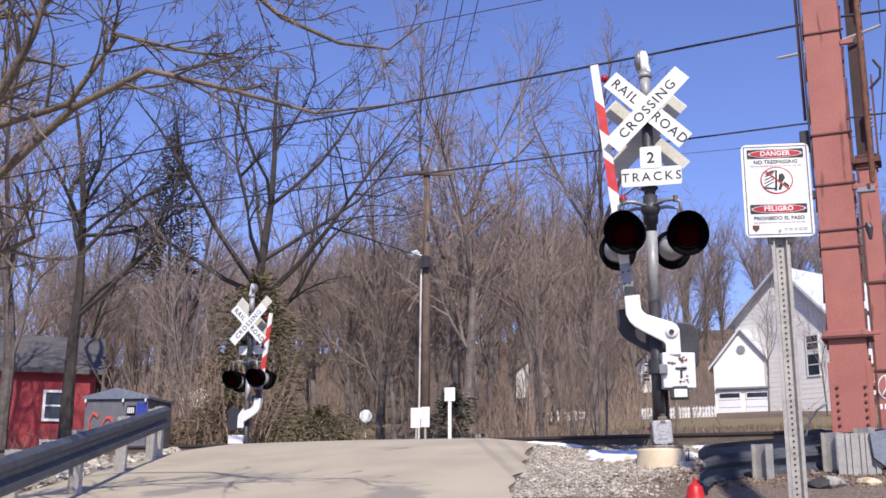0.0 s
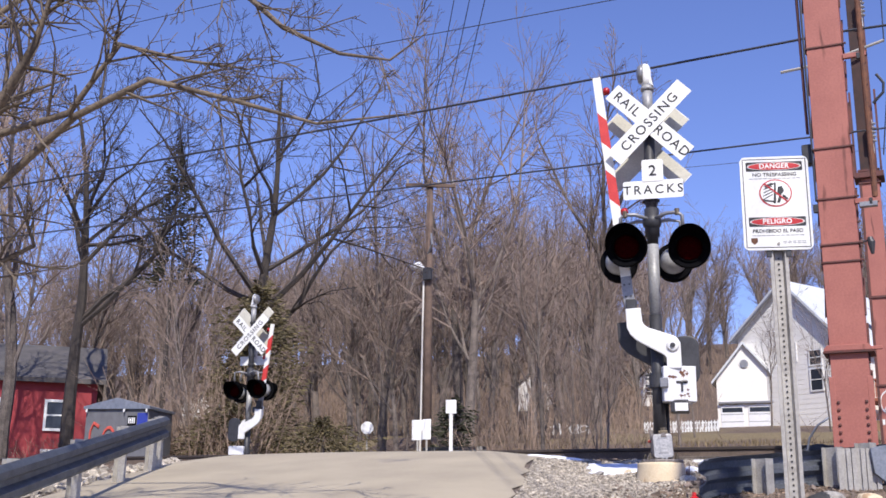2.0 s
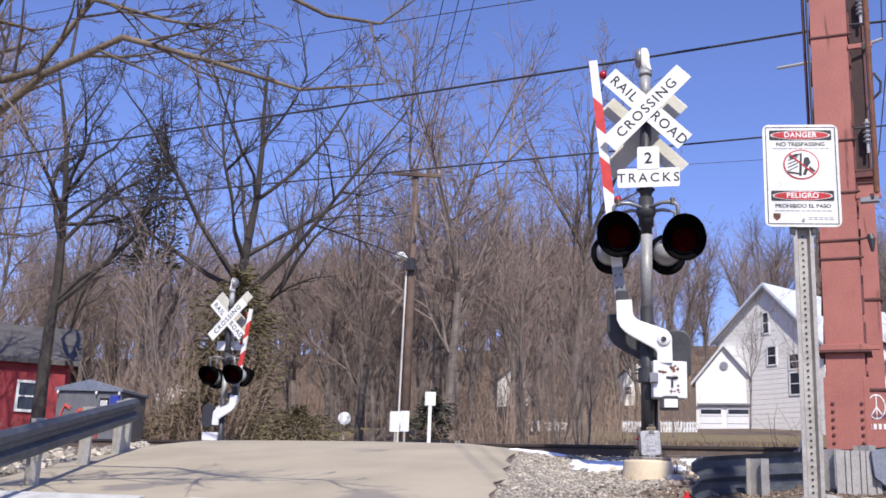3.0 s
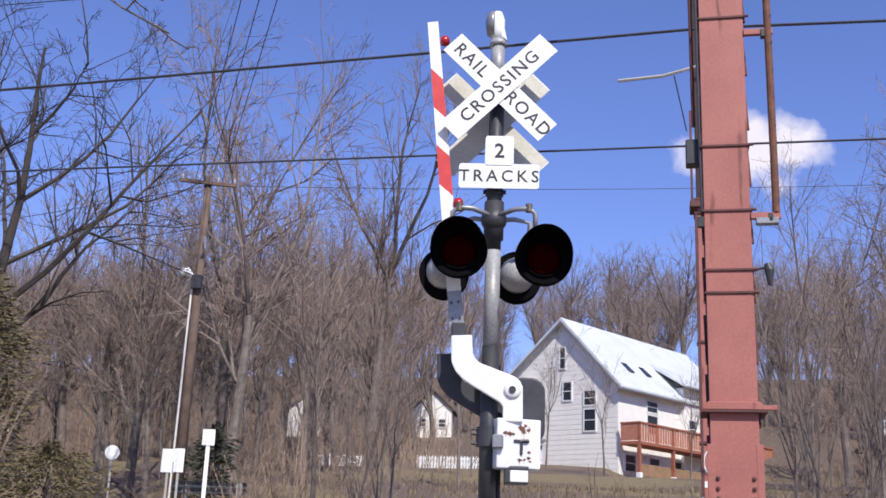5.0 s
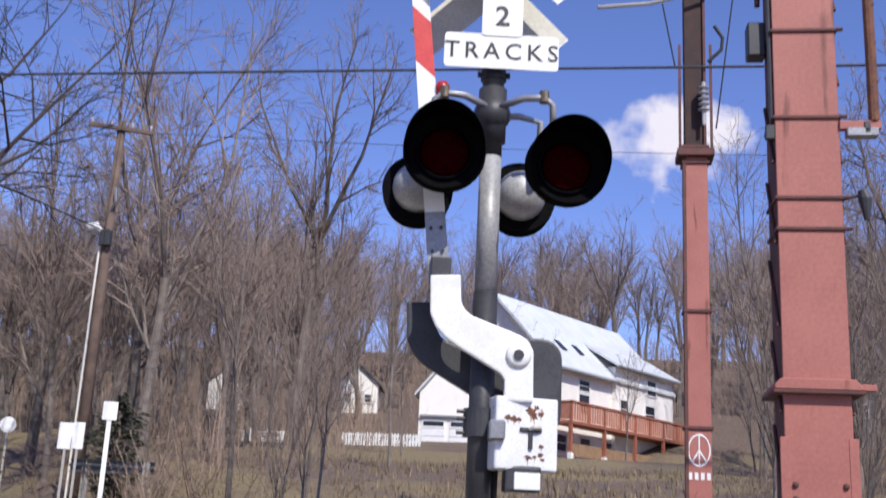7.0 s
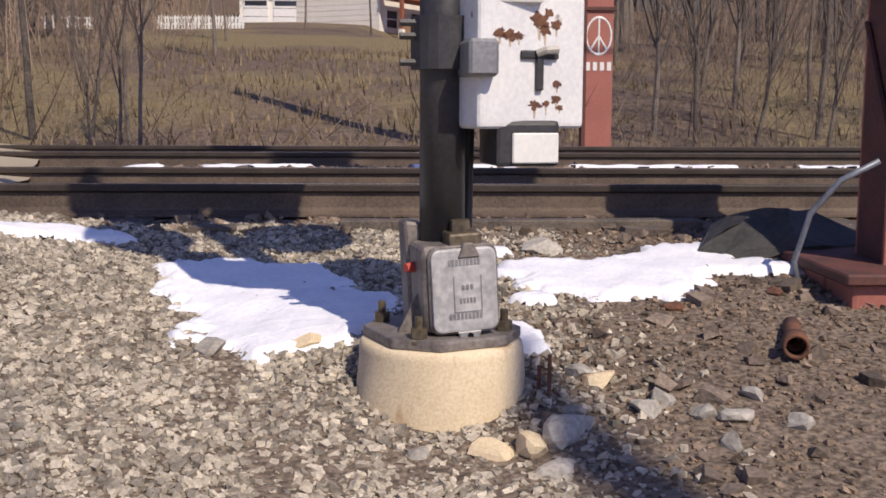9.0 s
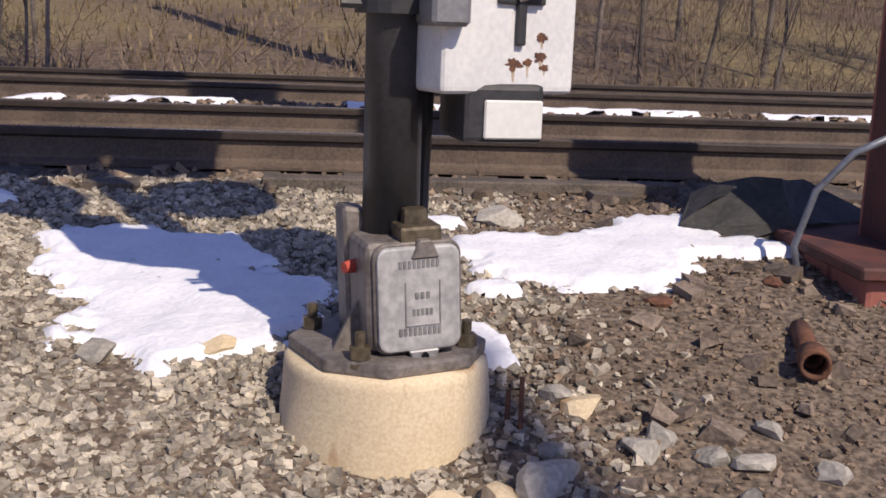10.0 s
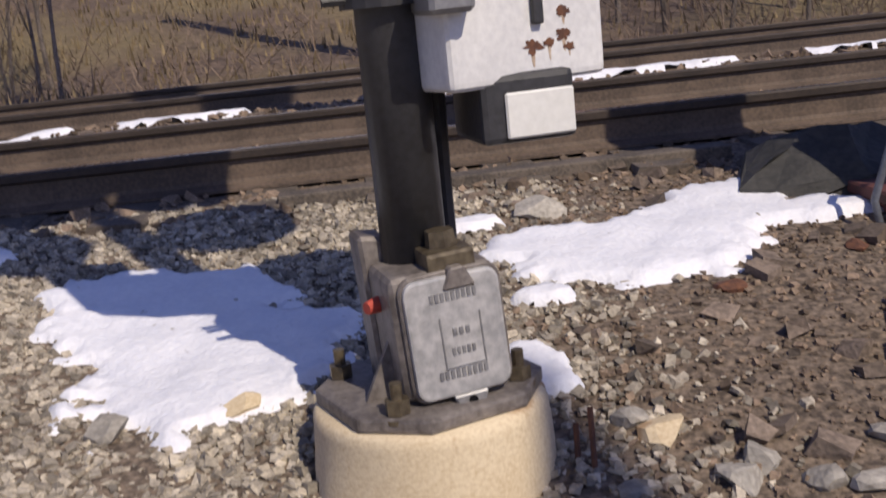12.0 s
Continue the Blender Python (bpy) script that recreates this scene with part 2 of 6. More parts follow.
def ground_material():
    """Leaf litter, dry grass and dirt, mixed by noise; grit towards the tracks."""
    m = bpy.data.materials.new("ground_litter")
    m.use_nodes = True
    n, l = m.node_tree.nodes, m.node_tree.links
    bsdf = n["Principled BSDF"]
    bsdf.inputs["Roughness"].default_value = 0.95
    co = n.new("ShaderNodeTexCoord")
    def noise_tex(scale, detail=6):
        t = n.new("ShaderNodeTexNoise")
        t.inputs["Scale"].default_value, t.inputs["Detail"].default_value = scale, detail
        l.new(co.outputs["Object"], t.inputs["Vector"])
        return t.outputs["Fac"]
    def ramp(src, p0, c0, p1, c1):
        r = n.new("ShaderNodeValToRGB")
        r.color_ramp.elements[0].position, r.color_ramp.elements[1].position = p0, p1
        r.color_ramp.elements[0].color, r.color_ramp.elements[1].color = (*c0, 1), (*c1, 1)
        l.new(src, r.inputs[0])
        return r.outputs[0]
    def mix(f, a, b):
        x = n.new("ShaderNodeMix")
        x.data_type = "RGBA"
        l.new(f, x.inputs["Factor"])
        l.new(a, x.inputs["A"])
        l.new(b, x.inputs["B"])
        return x.outputs["Result"]
    litter = ramp(noise_tex(7), 0.35, (0.065, 0.045, 0.035), 0.65, (0.19, 0.135, 0.098))
    grass = ramp(noise_tex(11), 0.35, (0.12, 0.094, 0.05), 0.65, (0.27, 0.205, 0.105))
    grit = ramp(noise_tex(45), 0.38, (0.082, 0.062, 0.047), 0.64, (0.25, 0.192, 0.143))
    sep = n.new("ShaderNodeSeparateXYZ")
    l.new(co.outputs["Object"], sep.inputs[0])
    lawn_end = n.new("ShaderNodeMapRange")
    lawn_end.inputs["From Min"].default_value, lawn_end.inputs["From Max"].default_value = 84.0, 74.0
    l.new(sep.outputs["Y"], lawn_end.inputs["Value"])
    far = mix(lawn_end.outputs[0], litter, mix(ramp(noise_tex(0.16, 3), 0.45, (0, 0, 0), 0.58, (1, 1, 1)), litter, grass))
    mr = n.new("ShaderNodeMapRange")
    mr.inputs["From Min"].default_value, mr.inputs["From Max"].default_value = 9.0, 11.0
    l.new(sep.outputs["Y"], mr.inputs["Value"])
    l.new(mix(mr.outputs[0], grit, far), bsdf.inputs["Base Color"])
    bp = n.new("ShaderNodeBump")
    bp.inputs["Strength"].default_value, bp.inputs["Distance"].default_value = 0.6, 0.03
    l.new(noise_tex(30, 8), bp.inputs["Height"])
    l.new(bp.outputs[0], bsdf.inputs["Normal"])
    return m


M["ground"] = ground_material()

# ---- mesh helpers ----
def part(name, bm, material, parent=None, label="", smooth=False, m=None):
    me = bpy.data.meshes.new(name)
    bm.to_mesh(me)
    bm.free()
    for s in (material if isinstance(material, (list, tuple)) else [material]):
        me.materials.append(M[s])
    if smooth:
        for p in me.polygons:
            p.use_smooth = True
    ob = new(name, me)
    if parent:
        ob.parent = parent
    if m is not None:
        ob.matrix_basis = m
    if label:
        ob["label"] = label
    return ob


def thing(name, label, category, m=None, group="", kind=""):
    e = new(name)
    e.empty_display_size = 0.1
    if m is not None:
        e.matrix_basis = m
    return tagged(e, label, category, group, kind)


def box(x0, x1, y0, y1, z0, z1, bevel=0.0, seg=2, bm=None):
    """A box between the given limits, with its edges rounded."""
    own = bm is None
    b = bmesh.new()
    bmesh.ops.create_cube(b, size=1)
    bmesh.ops.transform(b, matrix=Matrix.LocRotScale(((x0 + x1) / 2, (y0 + y1) / 2, (z0 + z1) / 2), None, (x1 - x0, y1 - y0, z1 - z0)), verts=b.verts)
    if bevel:
        bmesh.ops.bevel(b, geom=b.edges[:], offset=bevel, segments=seg, affect="EDGES", profile=0.6)
    if own:
        return b
    return join(bm, b)


def join(bm, b):
    me = bpy.data.meshes.new("tmp")
    b.to_mesh(me)
    b.free()
    bm.from_mesh(me)
    bpy.data.meshes.remove(me)
    return bm


def tube(points, radii, sides=10, bm=None, caps=True):
    """A tube along the points; radii one number or one for each point."""
    bm = bm or bmesh.new()
    pts = [Vector(p) for p in points]
    rr = [radii] * len(pts) if isinstance(radii, (int, float)) else radii
    rings, up = [], None
    for i, p in enumerate(pts):
        d = (pts[min(i + 1, len(pts) - 1)] - pts[max(i - 1, 0)]).normalized()
        if up is None:
            up = Vector((0, 0, 1)) if abs(d.z) < 0.9 else Vector((1, 0, 0))
        u = d.cross(up).normalized()
        v = d.cross(u)
        up = -v if abs(d.dot(v)) < 0.9 else up
        rings.append([bm.verts.new(p + rr[i] * (math.cos(a) * u + math.sin(a) * v)) for a in (2 * math.pi * k / sides for k in range(sides))])
    for a, b in zip(rings, rings[1:]):
        for k in range(sides):
            bm.faces.new((a[k], a[(k + 1) % sides], b[(k + 1) % sides], b[k]))
    if caps:
        bm.faces.new(rings[0][::-1])
        bm.faces.new(rings[-1])
    bmesh.ops.recalc_face_normals(bm, faces=bm.faces[:])
    return bm


def slab(outline, y0, y1, bevel=0.0, seg=2):
    """A plate with an outline in x, z, between two values of y."""
    b = bmesh.new()
    f = b.faces.new([b.verts.new((x, y0, z)) for x, z in outline])
    r = bmesh.ops.extrude_face_region(b, geom=[f])
    bmesh.ops.translate(b, vec=(0, y1 - y0, 0), verts=[v for v in r["geom"] if isinstance(v, bmesh.types.BMVert)])
    bmesh.ops.recalc_face_normals(b, faces=b.faces[:])
    if bevel:
        bmesh.ops.bevel(b, geom=b.edges[:], offset=bevel, segments=seg, affect="EDGES", profile=0.6)
    return b


def round_rect(w, h, r, cx=0, cz=0, n=5):
    out = []
    for sx, sz, a0 in ((1, 1, 0), (-1, 1, 90), (-1, -1, 180), (1, -1, 270)):
        for k in range(n + 1):
            a = radians(a0 + 90 * k / n)
            out.append((cx + sx * (w / 2 - r) + r * math.cos(a), cz + sz * (h / 2 - r) + r * math.sin(a)))
    return out


def letters(text, size, material, parent, m, name="lettering", depth=0.0015, spacing=1.0, bold=0.0):
    """Raised lettering in the built-in font, centred, as a mesh in the x, y plane of m."""
    cu = bpy.data.curves.new("text", "FONT")
    cu.body, cu.size, cu.extrude, cu.space_character, cu.offset = text, size, depth, spacing, bold
    cu.align_x, cu.align_y, cu.resolution_u = "CENTER", "CENTER", 3
    ob = bpy.data.objects.new("text", cu)
    me = bpy.data.meshes.new_from_object(ob)
    bpy.data.objects.remove(ob)
    bpy.data.curves.remove(cu)
    me.materials.append(M[material])
    o = new(name, me)
    o.parent = parent
    o.matrix_basis = m
    return o


def arrays(name, verts, faces, material, parent=None, label="", m=None, smooth=False):
    me = bpy.data.meshes.new(name)
    me.from_pydata(verts, [], faces)
    me.materials.append(M[material])
    if smooth:
        me.polygons.foreach_set("use_smooth", [True] * len(me.polygons))
    ob = new(name, me)
    ob.parent = parent
    if m is not None:
        ob.matrix_basis = m
    if label:
        ob["label"] = label
    return ob


# ---- ground ----
PY = [-400, -60, -14, -12, -8, -5, -3.5, -2.5, -0.5, 0, 1.5, 2.0, 8.3, 9.5, 11, 14, 20, 42, 64, 74, 100, 140, 200, 300, 900]
PZ = [-2.6, -2.6, -2.0, -1.85, -1.35, -0.88, -0.65, -0.47, -0.27, -0.19, 0.0, 0.05, 0.05, -0.15, -0.2, 0.1, 0.9, 3.4, 5.35, 6.2, 12.0, 23, 33, 42, 56]
ROAD_X, ROAD_LEAN, ROAD_HALF = -4.85, -0.29, 2.85   # middle of the road at y = 1.5


def road_mid(y):
    return ROAD_X + ROAD_LEAN * (min(y, 9) - 1.5) - 0.75 * max(0.0, y - 9)


def road_z(y):
    return float(np.interp(y, [-400, -60, -14, -12, -8, -5, -3.5, 1.2, 2.2, 8.2, 9.5, 16, 30, 60, 100, 200], [-2.6, -2.6, -1.95, -1.8, -1.3, -0.84, -0.6, 0.12, 0.215, 0.215, 0.2, 0.0, 0.3, 1.6, 3.5, 9]))


def gz(x, y):
    """Height of the ground: rising to the tracks, a bank behind them, the road cut through."""
    z = float(np.interp(y, PY, PZ))
    if y > 10:
        z += 0.25 * noise.noise((x * 0.13, y * 0.13, 0)) * min(1, (y - 10) / 5)
    if y > 30:
        z -= 2.6 * min(1, max(0, (x + 3) / 6)) * math.exp(-((y - 64) / 13) ** 2)
    if 3 < y < 7:
        z += 0.11 * math.exp(-((y - 5.0) / 0.42) ** 2)
    elif y < 2:
        z += 0.02 * noise.noise((x * 1.1, y * 1.1, 3))
    z -= 0.10 * min(1, max(0, (-0.2 - x) / 1.0)) * min(1, max(0, (1.6 - y)) / 1.0) * (1 if y > -4 else 0)
    z -= 0.10 * math.exp(-((x - 0.0) ** 2 + (y + 0.55) ** 2) / 0.35)
    off = abs(x - road_mid(y)) - ROAD_HALF
    w = min(1, max(0, 1 - off / (0.9 if y < 10 else 5)))
    if off < 0:
        w = 1
    w *= min(1, max(0, (60 - y) / 20))
    zr = road_z(y) - (0.06 if not 1.9 < y < 8.6 else 0.17)
    return z * (1 - w) + zr * w


def axis(lo, hi, fine_lo, fine_hi, step):
    a = list(np.arange(fine_lo, fine_hi + step / 2, step))
    g, x = step, fine_hi
    while x < hi:
        g *= 1.22
        x += g
        a.append(min(x, hi))
    g, x = step, fine_lo
    while x > lo:
        g *= 1.22
        x -= g
        a.insert(0, max(x, lo))
    return a


def build_ground():
    xs, ys = axis(-900, 900, -14, 6, 0.28), axis(-300, 1500, -9, 22, 0.28)
    nx = len(xs)
    verts = [(x, y, gz(x, y)) for y in ys for x in xs]
    faces = [(j * nx + i, j * nx + i + 1, (j + 1) * nx + i + 1, (j + 1) * nx + i) for j in range(len(ys) - 1) for i in range(nx - 1)]
    ob = arrays("ground", verts, faces, "ground", smooth=True)
    tagged(ob, "brown leaf litter, dry grass and grit", "ground", kind="structure")


build_ground()


def build_road():
    ys = [y for y in axis(-60, 46, -8, 14, 0.4)]
    bm = bmesh.new()
    rows = []
    rng = random.Random(3)
    for y in ys:
        mid = road_mid(y)
        row = []
        for k in range(9):
            f = k / 8 * 2 - 1
            edge = rng.uniform(-0.07, 0.07) if k in (0, 8) else 0
            row.append(bm.verts.new((mid + f * ROAD_HALF + edge, y, road_z(y) + 0.03 * (1 - f * f) - (0.05 if k in (0, 8) else 0))))
        rows.append(row)
    for a, b in zip(rows, rows[1:]):
        for k in range(8):
            bm.faces.new((a[k], a[k + 1], b[k + 1], b[k]))
    ob = part("road", bm, "asphalt", smooth=True)
    tagged(ob, "worn pale grey asphalt road humped over the tracks", "road", kind="structure")
    for y0, y1, f0, f1 in ((-4.6, -4.15, -0.92, -0.06), (-4.6, -4.15, 0.1, 0.9)):
        bm = bmesh.new()
        n = 8
        a = [bm.verts.new((road_mid(y0) + (f0 + (f1 - f0) * k / n) * ROAD_HALF, y0, road_z(y0) + 0.038)) for k in range(n + 1)]
        b = [bm.verts.new((road_mid(y1) + (f0 + (f1 - f0) * k / n) * ROAD_HALF, y1, road_z(y1) + 0.038)) for k in range(n + 1)]
        for k in range(n):
            bm.faces.new((a[k], a[k + 1], b[k + 1], b[k]))
        tagged(part("stop_line", bm, "road_paint"), "worn white stop line painted on the asphalt", "road marking", kind="structure")


build_road()


# ---- railway ----
RAIL_TOP = 0.235
def rail_profile():
    h = 0.17
    return [(-0.07, 0), (0.07, 0), (0.07, 0.012), (0.015, 0.03), (0.010, 0.045), (0.010, h - 0.048), (0.034, h - 0.036), (0.036, h - 0.008), (0.028, h), (-0.028, h), (-0.036, h - 0.008), (-0.034, h - 0.036), (-0.010, h - 0.048), (-0.010, 0.045), (-0.015, 0.03), (-0.07, 0.012)]


def build_track(y0):
    track = thing("railway_track", "rusty railway track on weathered wooden ties", "track", pose(0, y0, 0), group="tracks")
    prof = rail_profile()
    for s in (-1, 1):
        bm = bmesh.new()
        xs = list(np.arange(-150, 151, 6.0))
        rings = [[bm.verts.new((x, s * 0.753 + p, RAIL_TOP - 0.17 + q)) for p, q in prof] for x in xs]
        n = len(prof)
        for a, b in zip(rings, rings[1:]):
            for k in range(n):
                f = bm.faces.new((a[k], a[(k + 1) % n], b[(k + 1) % n], b[k]))
                # Head sides and underside get a darker colour than the web.
                f.material_index = 1 if k == 8 else 2 if k in (5, 6, 7, 9, 10, 11) else 0
        bmesh.ops.recalc_face_normals(bm, faces=bm.faces[:])
        part("rail", bm, ["rail", "rail_top", "rail_head"], track)
    return track


TRACKS = [build_track(3.08), build_track(6.95)]


def build_ties():
    rng = random.Random(5)
    shapes = []
    for k in range(5):
        b = box(-0.115, 0.115, -1.3, 1.3, -0.17, 0.0, 0.012, 1)
        for v in b.verts:
            v.co += Vector((rng.uniform(-.008, .008), rng.uniform(-.03, .03), rng.uniform(-.008, .008)))
        me = bpy.data.meshes.new("tie")
        b.to_mesh(me)
        b.free()
        me.materials.append(M["tie"])
        shapes.append(me)
    for tr in TRACKS:
        x = -34.0
        while x < 22:
            if not (road_mid(tr.location.y) - 3.2 < x < road_mid(tr.location.y) + 3.0):
                o = new("tie", rng.choice(shapes))
                o.parent = tr
                o.matrix_basis = pose(x, rng.uniform(-.05, .05), 0.062, 0, 0, rng.uniform(-1.5, 1.5))
            x += rng.uniform(0.50, 0.58)


# ---- crossing signal ----
def crossbuck(parent, z, y, facing):
    """Two crossed lettered blades; facing -1 looks to -y, 1 to +y."""
    turn = 0 if facing < 0 else 180
    cb = new("crossbuck")
    cb.parent = parent
    cb.matrix_basis = pose(0, y, z, 0, 0, turn)
    for ang, yy, words in ((45, 0.006, (("RAIL", -0.36), ("ROAD", 0.36))), (-45, -0.006, (("CROSSING", 0.0),))):
        bl = part("blade", slab(round_rect(1.22, 0.229, 0.004), -0.003, 0.003), ["sign_white"], cb, m=pose(0, yy, 0, 0, ang, 0))
        for w, off in words:
            letters(w, 0.165, "black", bl, pose(off, -0.0045, -0.004, 90, 0, 0), spacing=1.20, bold=0.0012)
        part("backing", slab(round_rect(1.20, 0.225, 0.004), 0.0035, 0.005), "sign_back", bl, "dull aluminium back of the blade")
    return cb


def lamp(parent, x, y, z, yaw, r=0.242):
    lp = new("flashing_light")
    lp.parent = parent
    lp.matrix_basis = pose(x, y, z, 0, 0, yaw)
    bm = tube([(0, 0.0, 0), (0, 0.012, 0)], [r, r], 36)
    part("backing_disc", bm, "visor_black", lp)
    bm = tube([(0, 0.012, 0), (0, 0.07, 0), (0, 0.15, 0), (0, 0.19, 0)], [0.16, 0.155, 0.12, 0.06], 24)
    part("housing", bm, "silver", lp, "grey rounded lamp housing", smooth=True)
    bm = tube([(0, -0.034, 0), (0, -0.028, 0), (0, -0.016, 0), (0, 0.0, 0)], [0.03, 0.08, 0.13, 0.152], 28)
    part("lens", bm, "red_lens", lp, "unlit dark red lens", smooth=True)
    part("lens_ring", tube([(0, 0.0, 0), (0, -0.018, 0), (0, -0.020, 0)], [0.172, 0.166, 0.152], 28, caps=False), "visor_black", lp, smooth=True)
    bm = bmesh.new()
    n = 48
    rings = []
    for rad, deep in ((r - 0.004, 0.0), (r - 0.003, 0.5), (r - 0.012, 1.0)):
        ring = []
        for k in range(n):
            a = 2 * math.pi * k / n
            reach = 0.115 + 0.165 * max(0.0, math.sin(a) + 0.25) ** 0.8
            ring.append(bm.verts.new((rad * math.cos(a), -deep * reach, rad * math.sin(a) - 0.02 * deep)))
        rings.append(ring)
    for a, b in zip(rings, rings[1:]):
        for k in range(n):
            bm.faces.new((a[k], a[(k + 1) % n], b[(k + 1) % n], b[k]))
    bmesh.ops.solidify(bm, geom=bm.faces[:], thickness=0.003)
    part("visor", bm, "visor_black", lp, smooth=True)
    return lp


def gate_arm(parent, base, top, y):
    """Raised striped boom with two small lamps."""
    arm = new("gate_arm")
    arm.parent = parent
    bx, bz = base
    tx, tz = top
    L = math.hypot(tx - bx, tz - bz)
    arm.matrix_basis = pose(bx, y, bz, 0, math.degrees(math.atan2(tx - bx, tz - bz)), 0)
    wid = lambda s: 0.062 - 0.014 * s / L
    stripes = [q for q in [(0.0, 0.42, "cast_grey"), (0.42, 0.62, "sign_white"), (0.62, 0.97, "red_refl"), (0.97, 1.33, "sign_white"), (1.33, 1.70, "red_refl"), (1.70, 2.06, "sign_white"), (2.06, 2.44, "red_refl"), (2.44, L, "sign_white")] if q[0] < min(q[1], L)]
    for s0, s1, mt in stripes:
        s1 = min(s1, L)
        slant0 = 0 if s0 < 0.5 else 0.06
        slant1 = 0 if s1 > L - 0.1 or s1 < 0.5 else 0.06
        pts = [(-wid(s0), s0 + slant0), (wid(s0), s0 - slant0), (wid(s1), s1 - slant1), (-wid(s1), s1 + slant1)]
        part("stripe" if s0 > 0.3 else "adaptor", slab(pts, -0.02, 0.02), mt, arm)
    for s in (1.20, min(2.76, L - 0.15)):
        lp = part("arm_light", tube([(0.056, -0.01, s), (0.075, -0.01, s), (0.12, -0.01, s), (0.14, -0.01, s)], [0.03, 0.048, 0.048, 0.02], 14), "red_lamp", arm, "small red lamp clamped to the boom", smooth=True)
    for s in (0.1, 0.18, 0.32):
        for dx in (-0.03, 0.03):
            part("bolt", tube([(dx, -0.02, s), (dx, -0.035, s)], 0.011, 6), "dark_steel", arm)
    return arm


S_ARM = [(-0.52, 0.44), (-0.345, 0.45), (-0.335, 0.29), (-0.31, 0.245), (-0.27, 0.215), (0.01, 0.115), (0.055, 0.085), (0.085, 0.03), (0.09, -0.26), (-0.075, -0.26), (-0.075, -0.14), (-0.10, -0.105), (-0.345, 0.035), (-0.42, 0.085), (-0.475, 0.145), (-0.51, 0.22)]


def crossing_signal(m, rear="dark_steel", boom=(-0.605, 4.60), lift=0.0):
    s = thing("crossing_signal", "railroad crossing signal mast with raised striped gate", "crossing signal", m, group="crossing signals")
    rm = 0.066
    part("mast", tube([(0, 0, 0.12), (0, 0, 1.62)], rm + 0.006, 24), "dark_steel", s, "dark lower mast", smooth=True)
    part("mast", tube([(0, 0, 1.62), (0, 0, 2.46)], rm, 24), "silver", s, "silver grey middle of the mast", smooth=True)
    part("mast", tube([(0, 0, 2.46), (0, 0, 4.02)], rm, 24), "dark_steel", s, "dark upper mast", smooth=True)
    part("mast", tube([(0, 0, 4.02), (0, 0, 4.42)], rm * 0.95, 24), "silver", s, "silver grey mast top", smooth=True)
    part("top_collar", tube([(0, 0, 4.40), (0, 0, 4.43), (0, 0, 4.47)], [rm + .012, rm + .014, rm - .01], 20), "silver", s, smooth=True)
    bell = new("bell")
    bell.parent = s
    bell.matrix_basis = pose(-0.02, 0, 4.60, 0, 0, 0)
    part("gong", tube([(-0.10, 0, 0.02), (-0.085, 0, 0.02), (-0.05, 0, 0.02), (-0.02, 0, 0.02)], [0.03, 0.10, 0.125, 0.128], 24), "cast_grey", bell, "weathered grey gong", smooth=True)
    part("bell_housing", tube([(0, 0, -0.14), (0.01, 0, -0.06), (0.01, 0, 0.06), (0.0, 0, 0.13), (-0.01, 0, 0.15)], [0.045, 0.062, 0.066, 0.05, 0.02], 18), "white_paint", bell, smooth=True)
    part("bell_skirt", slab([(0.04, -0.12), (0.10, -0.16), (0.06, 0.02), (0.04, 0.06)], -0.05, 0.05, 0.008, 1), "white_paint", bell)
    crossbuck(s, 3.94, -0.15, -1).location.x = 0.02
    crossbuck(s, 3.70, 0.17, 1).location.x = -0.03
    # number of tracks plate
    pl = part("track_count_sign", slab(round_rect(0.70, 0.225, 0.025, 0.035, 3.105), -0.125, -0.121), "sign_white", s, "white plate lettered 2 TRACKS")
    part("number_plate", slab(round_rect(0.25, 0.27, 0.025, 0.035, 3.34), -0.131, -0.1265), "sign_white", pl)
    letters("TRACKS", 0.152, "black", pl, pose(0.035, -0.1265, 3.10, 90, 0, 0), spacing=1.36, bold=0.001)
    letters("2", 0.185, "black", pl, pose(0.035, -0.1325, 3.33, 90, 0, 0), bold=0.003)
    for z in (3.86, 4.02, 3.20, 3.00, 2.98):
        part("clamp", tube([(0, 0, z - 0.018), (0, 0, z + 0.018)], rm + 0.014, 18), "dark_steel", s)
        part("clamp_bolt", tube([(-0.10, -0.02, z), (0.10, -0.02, z)], 0.010, 6), "dark_steel", s)
    # lamps on their cross arm
    part("junction_hub", tube([(0, -0.10, 2.74), (0, 0, 2.74), (0, 0.10, 2.74)], [0.085, 0.115, 0.085], 20), "dark_steel", s, smooth=True)
    part("hub_collar", tube([(0, 0, 2.56), (0, 0, 2.90)], rm + 0.02, 20), "dark_steel", s, smooth=True)
    for sx in (-1, 1):
        part("crossarm", tube([(0.04 * sx, -0.08, 2.76), (0.18 * sx, -0.14, 2.80), (0.30 * sx, -0.16, 2.80), (0.355 * sx, -0.15, 2.76), (0.36 * sx, -0.14, 2.60)], 0.022, 10), "cast_grey", s, smooth=True)
        part("crossarm", tube([(0.04 * sx, 0.08, 2.76), (0.18 * sx, 0.16, 2.80), (0.32 * sx, 0.20, 2.78), (0.34 * sx - 0.03, 0.20, 2.50)], 0.022, 10), "cast_grey", s, smooth=True)
        part("arm_clamp", tube([(0.30 * sx, -0.16, 2.77), (0.30 * sx, -0.16, 2.84)], 0.03, 10), "brass", s)
    lamp(s, -0.285, -0.26, 2.385, -1)
    lamp(s, 0.425, -0.26, 2.335, 3)
    lamp(s, -0.435, 0.32, 2.34, 180, 0.225)
    lamp(s, 0.215, 0.32, 2.32, 180, 0.225)
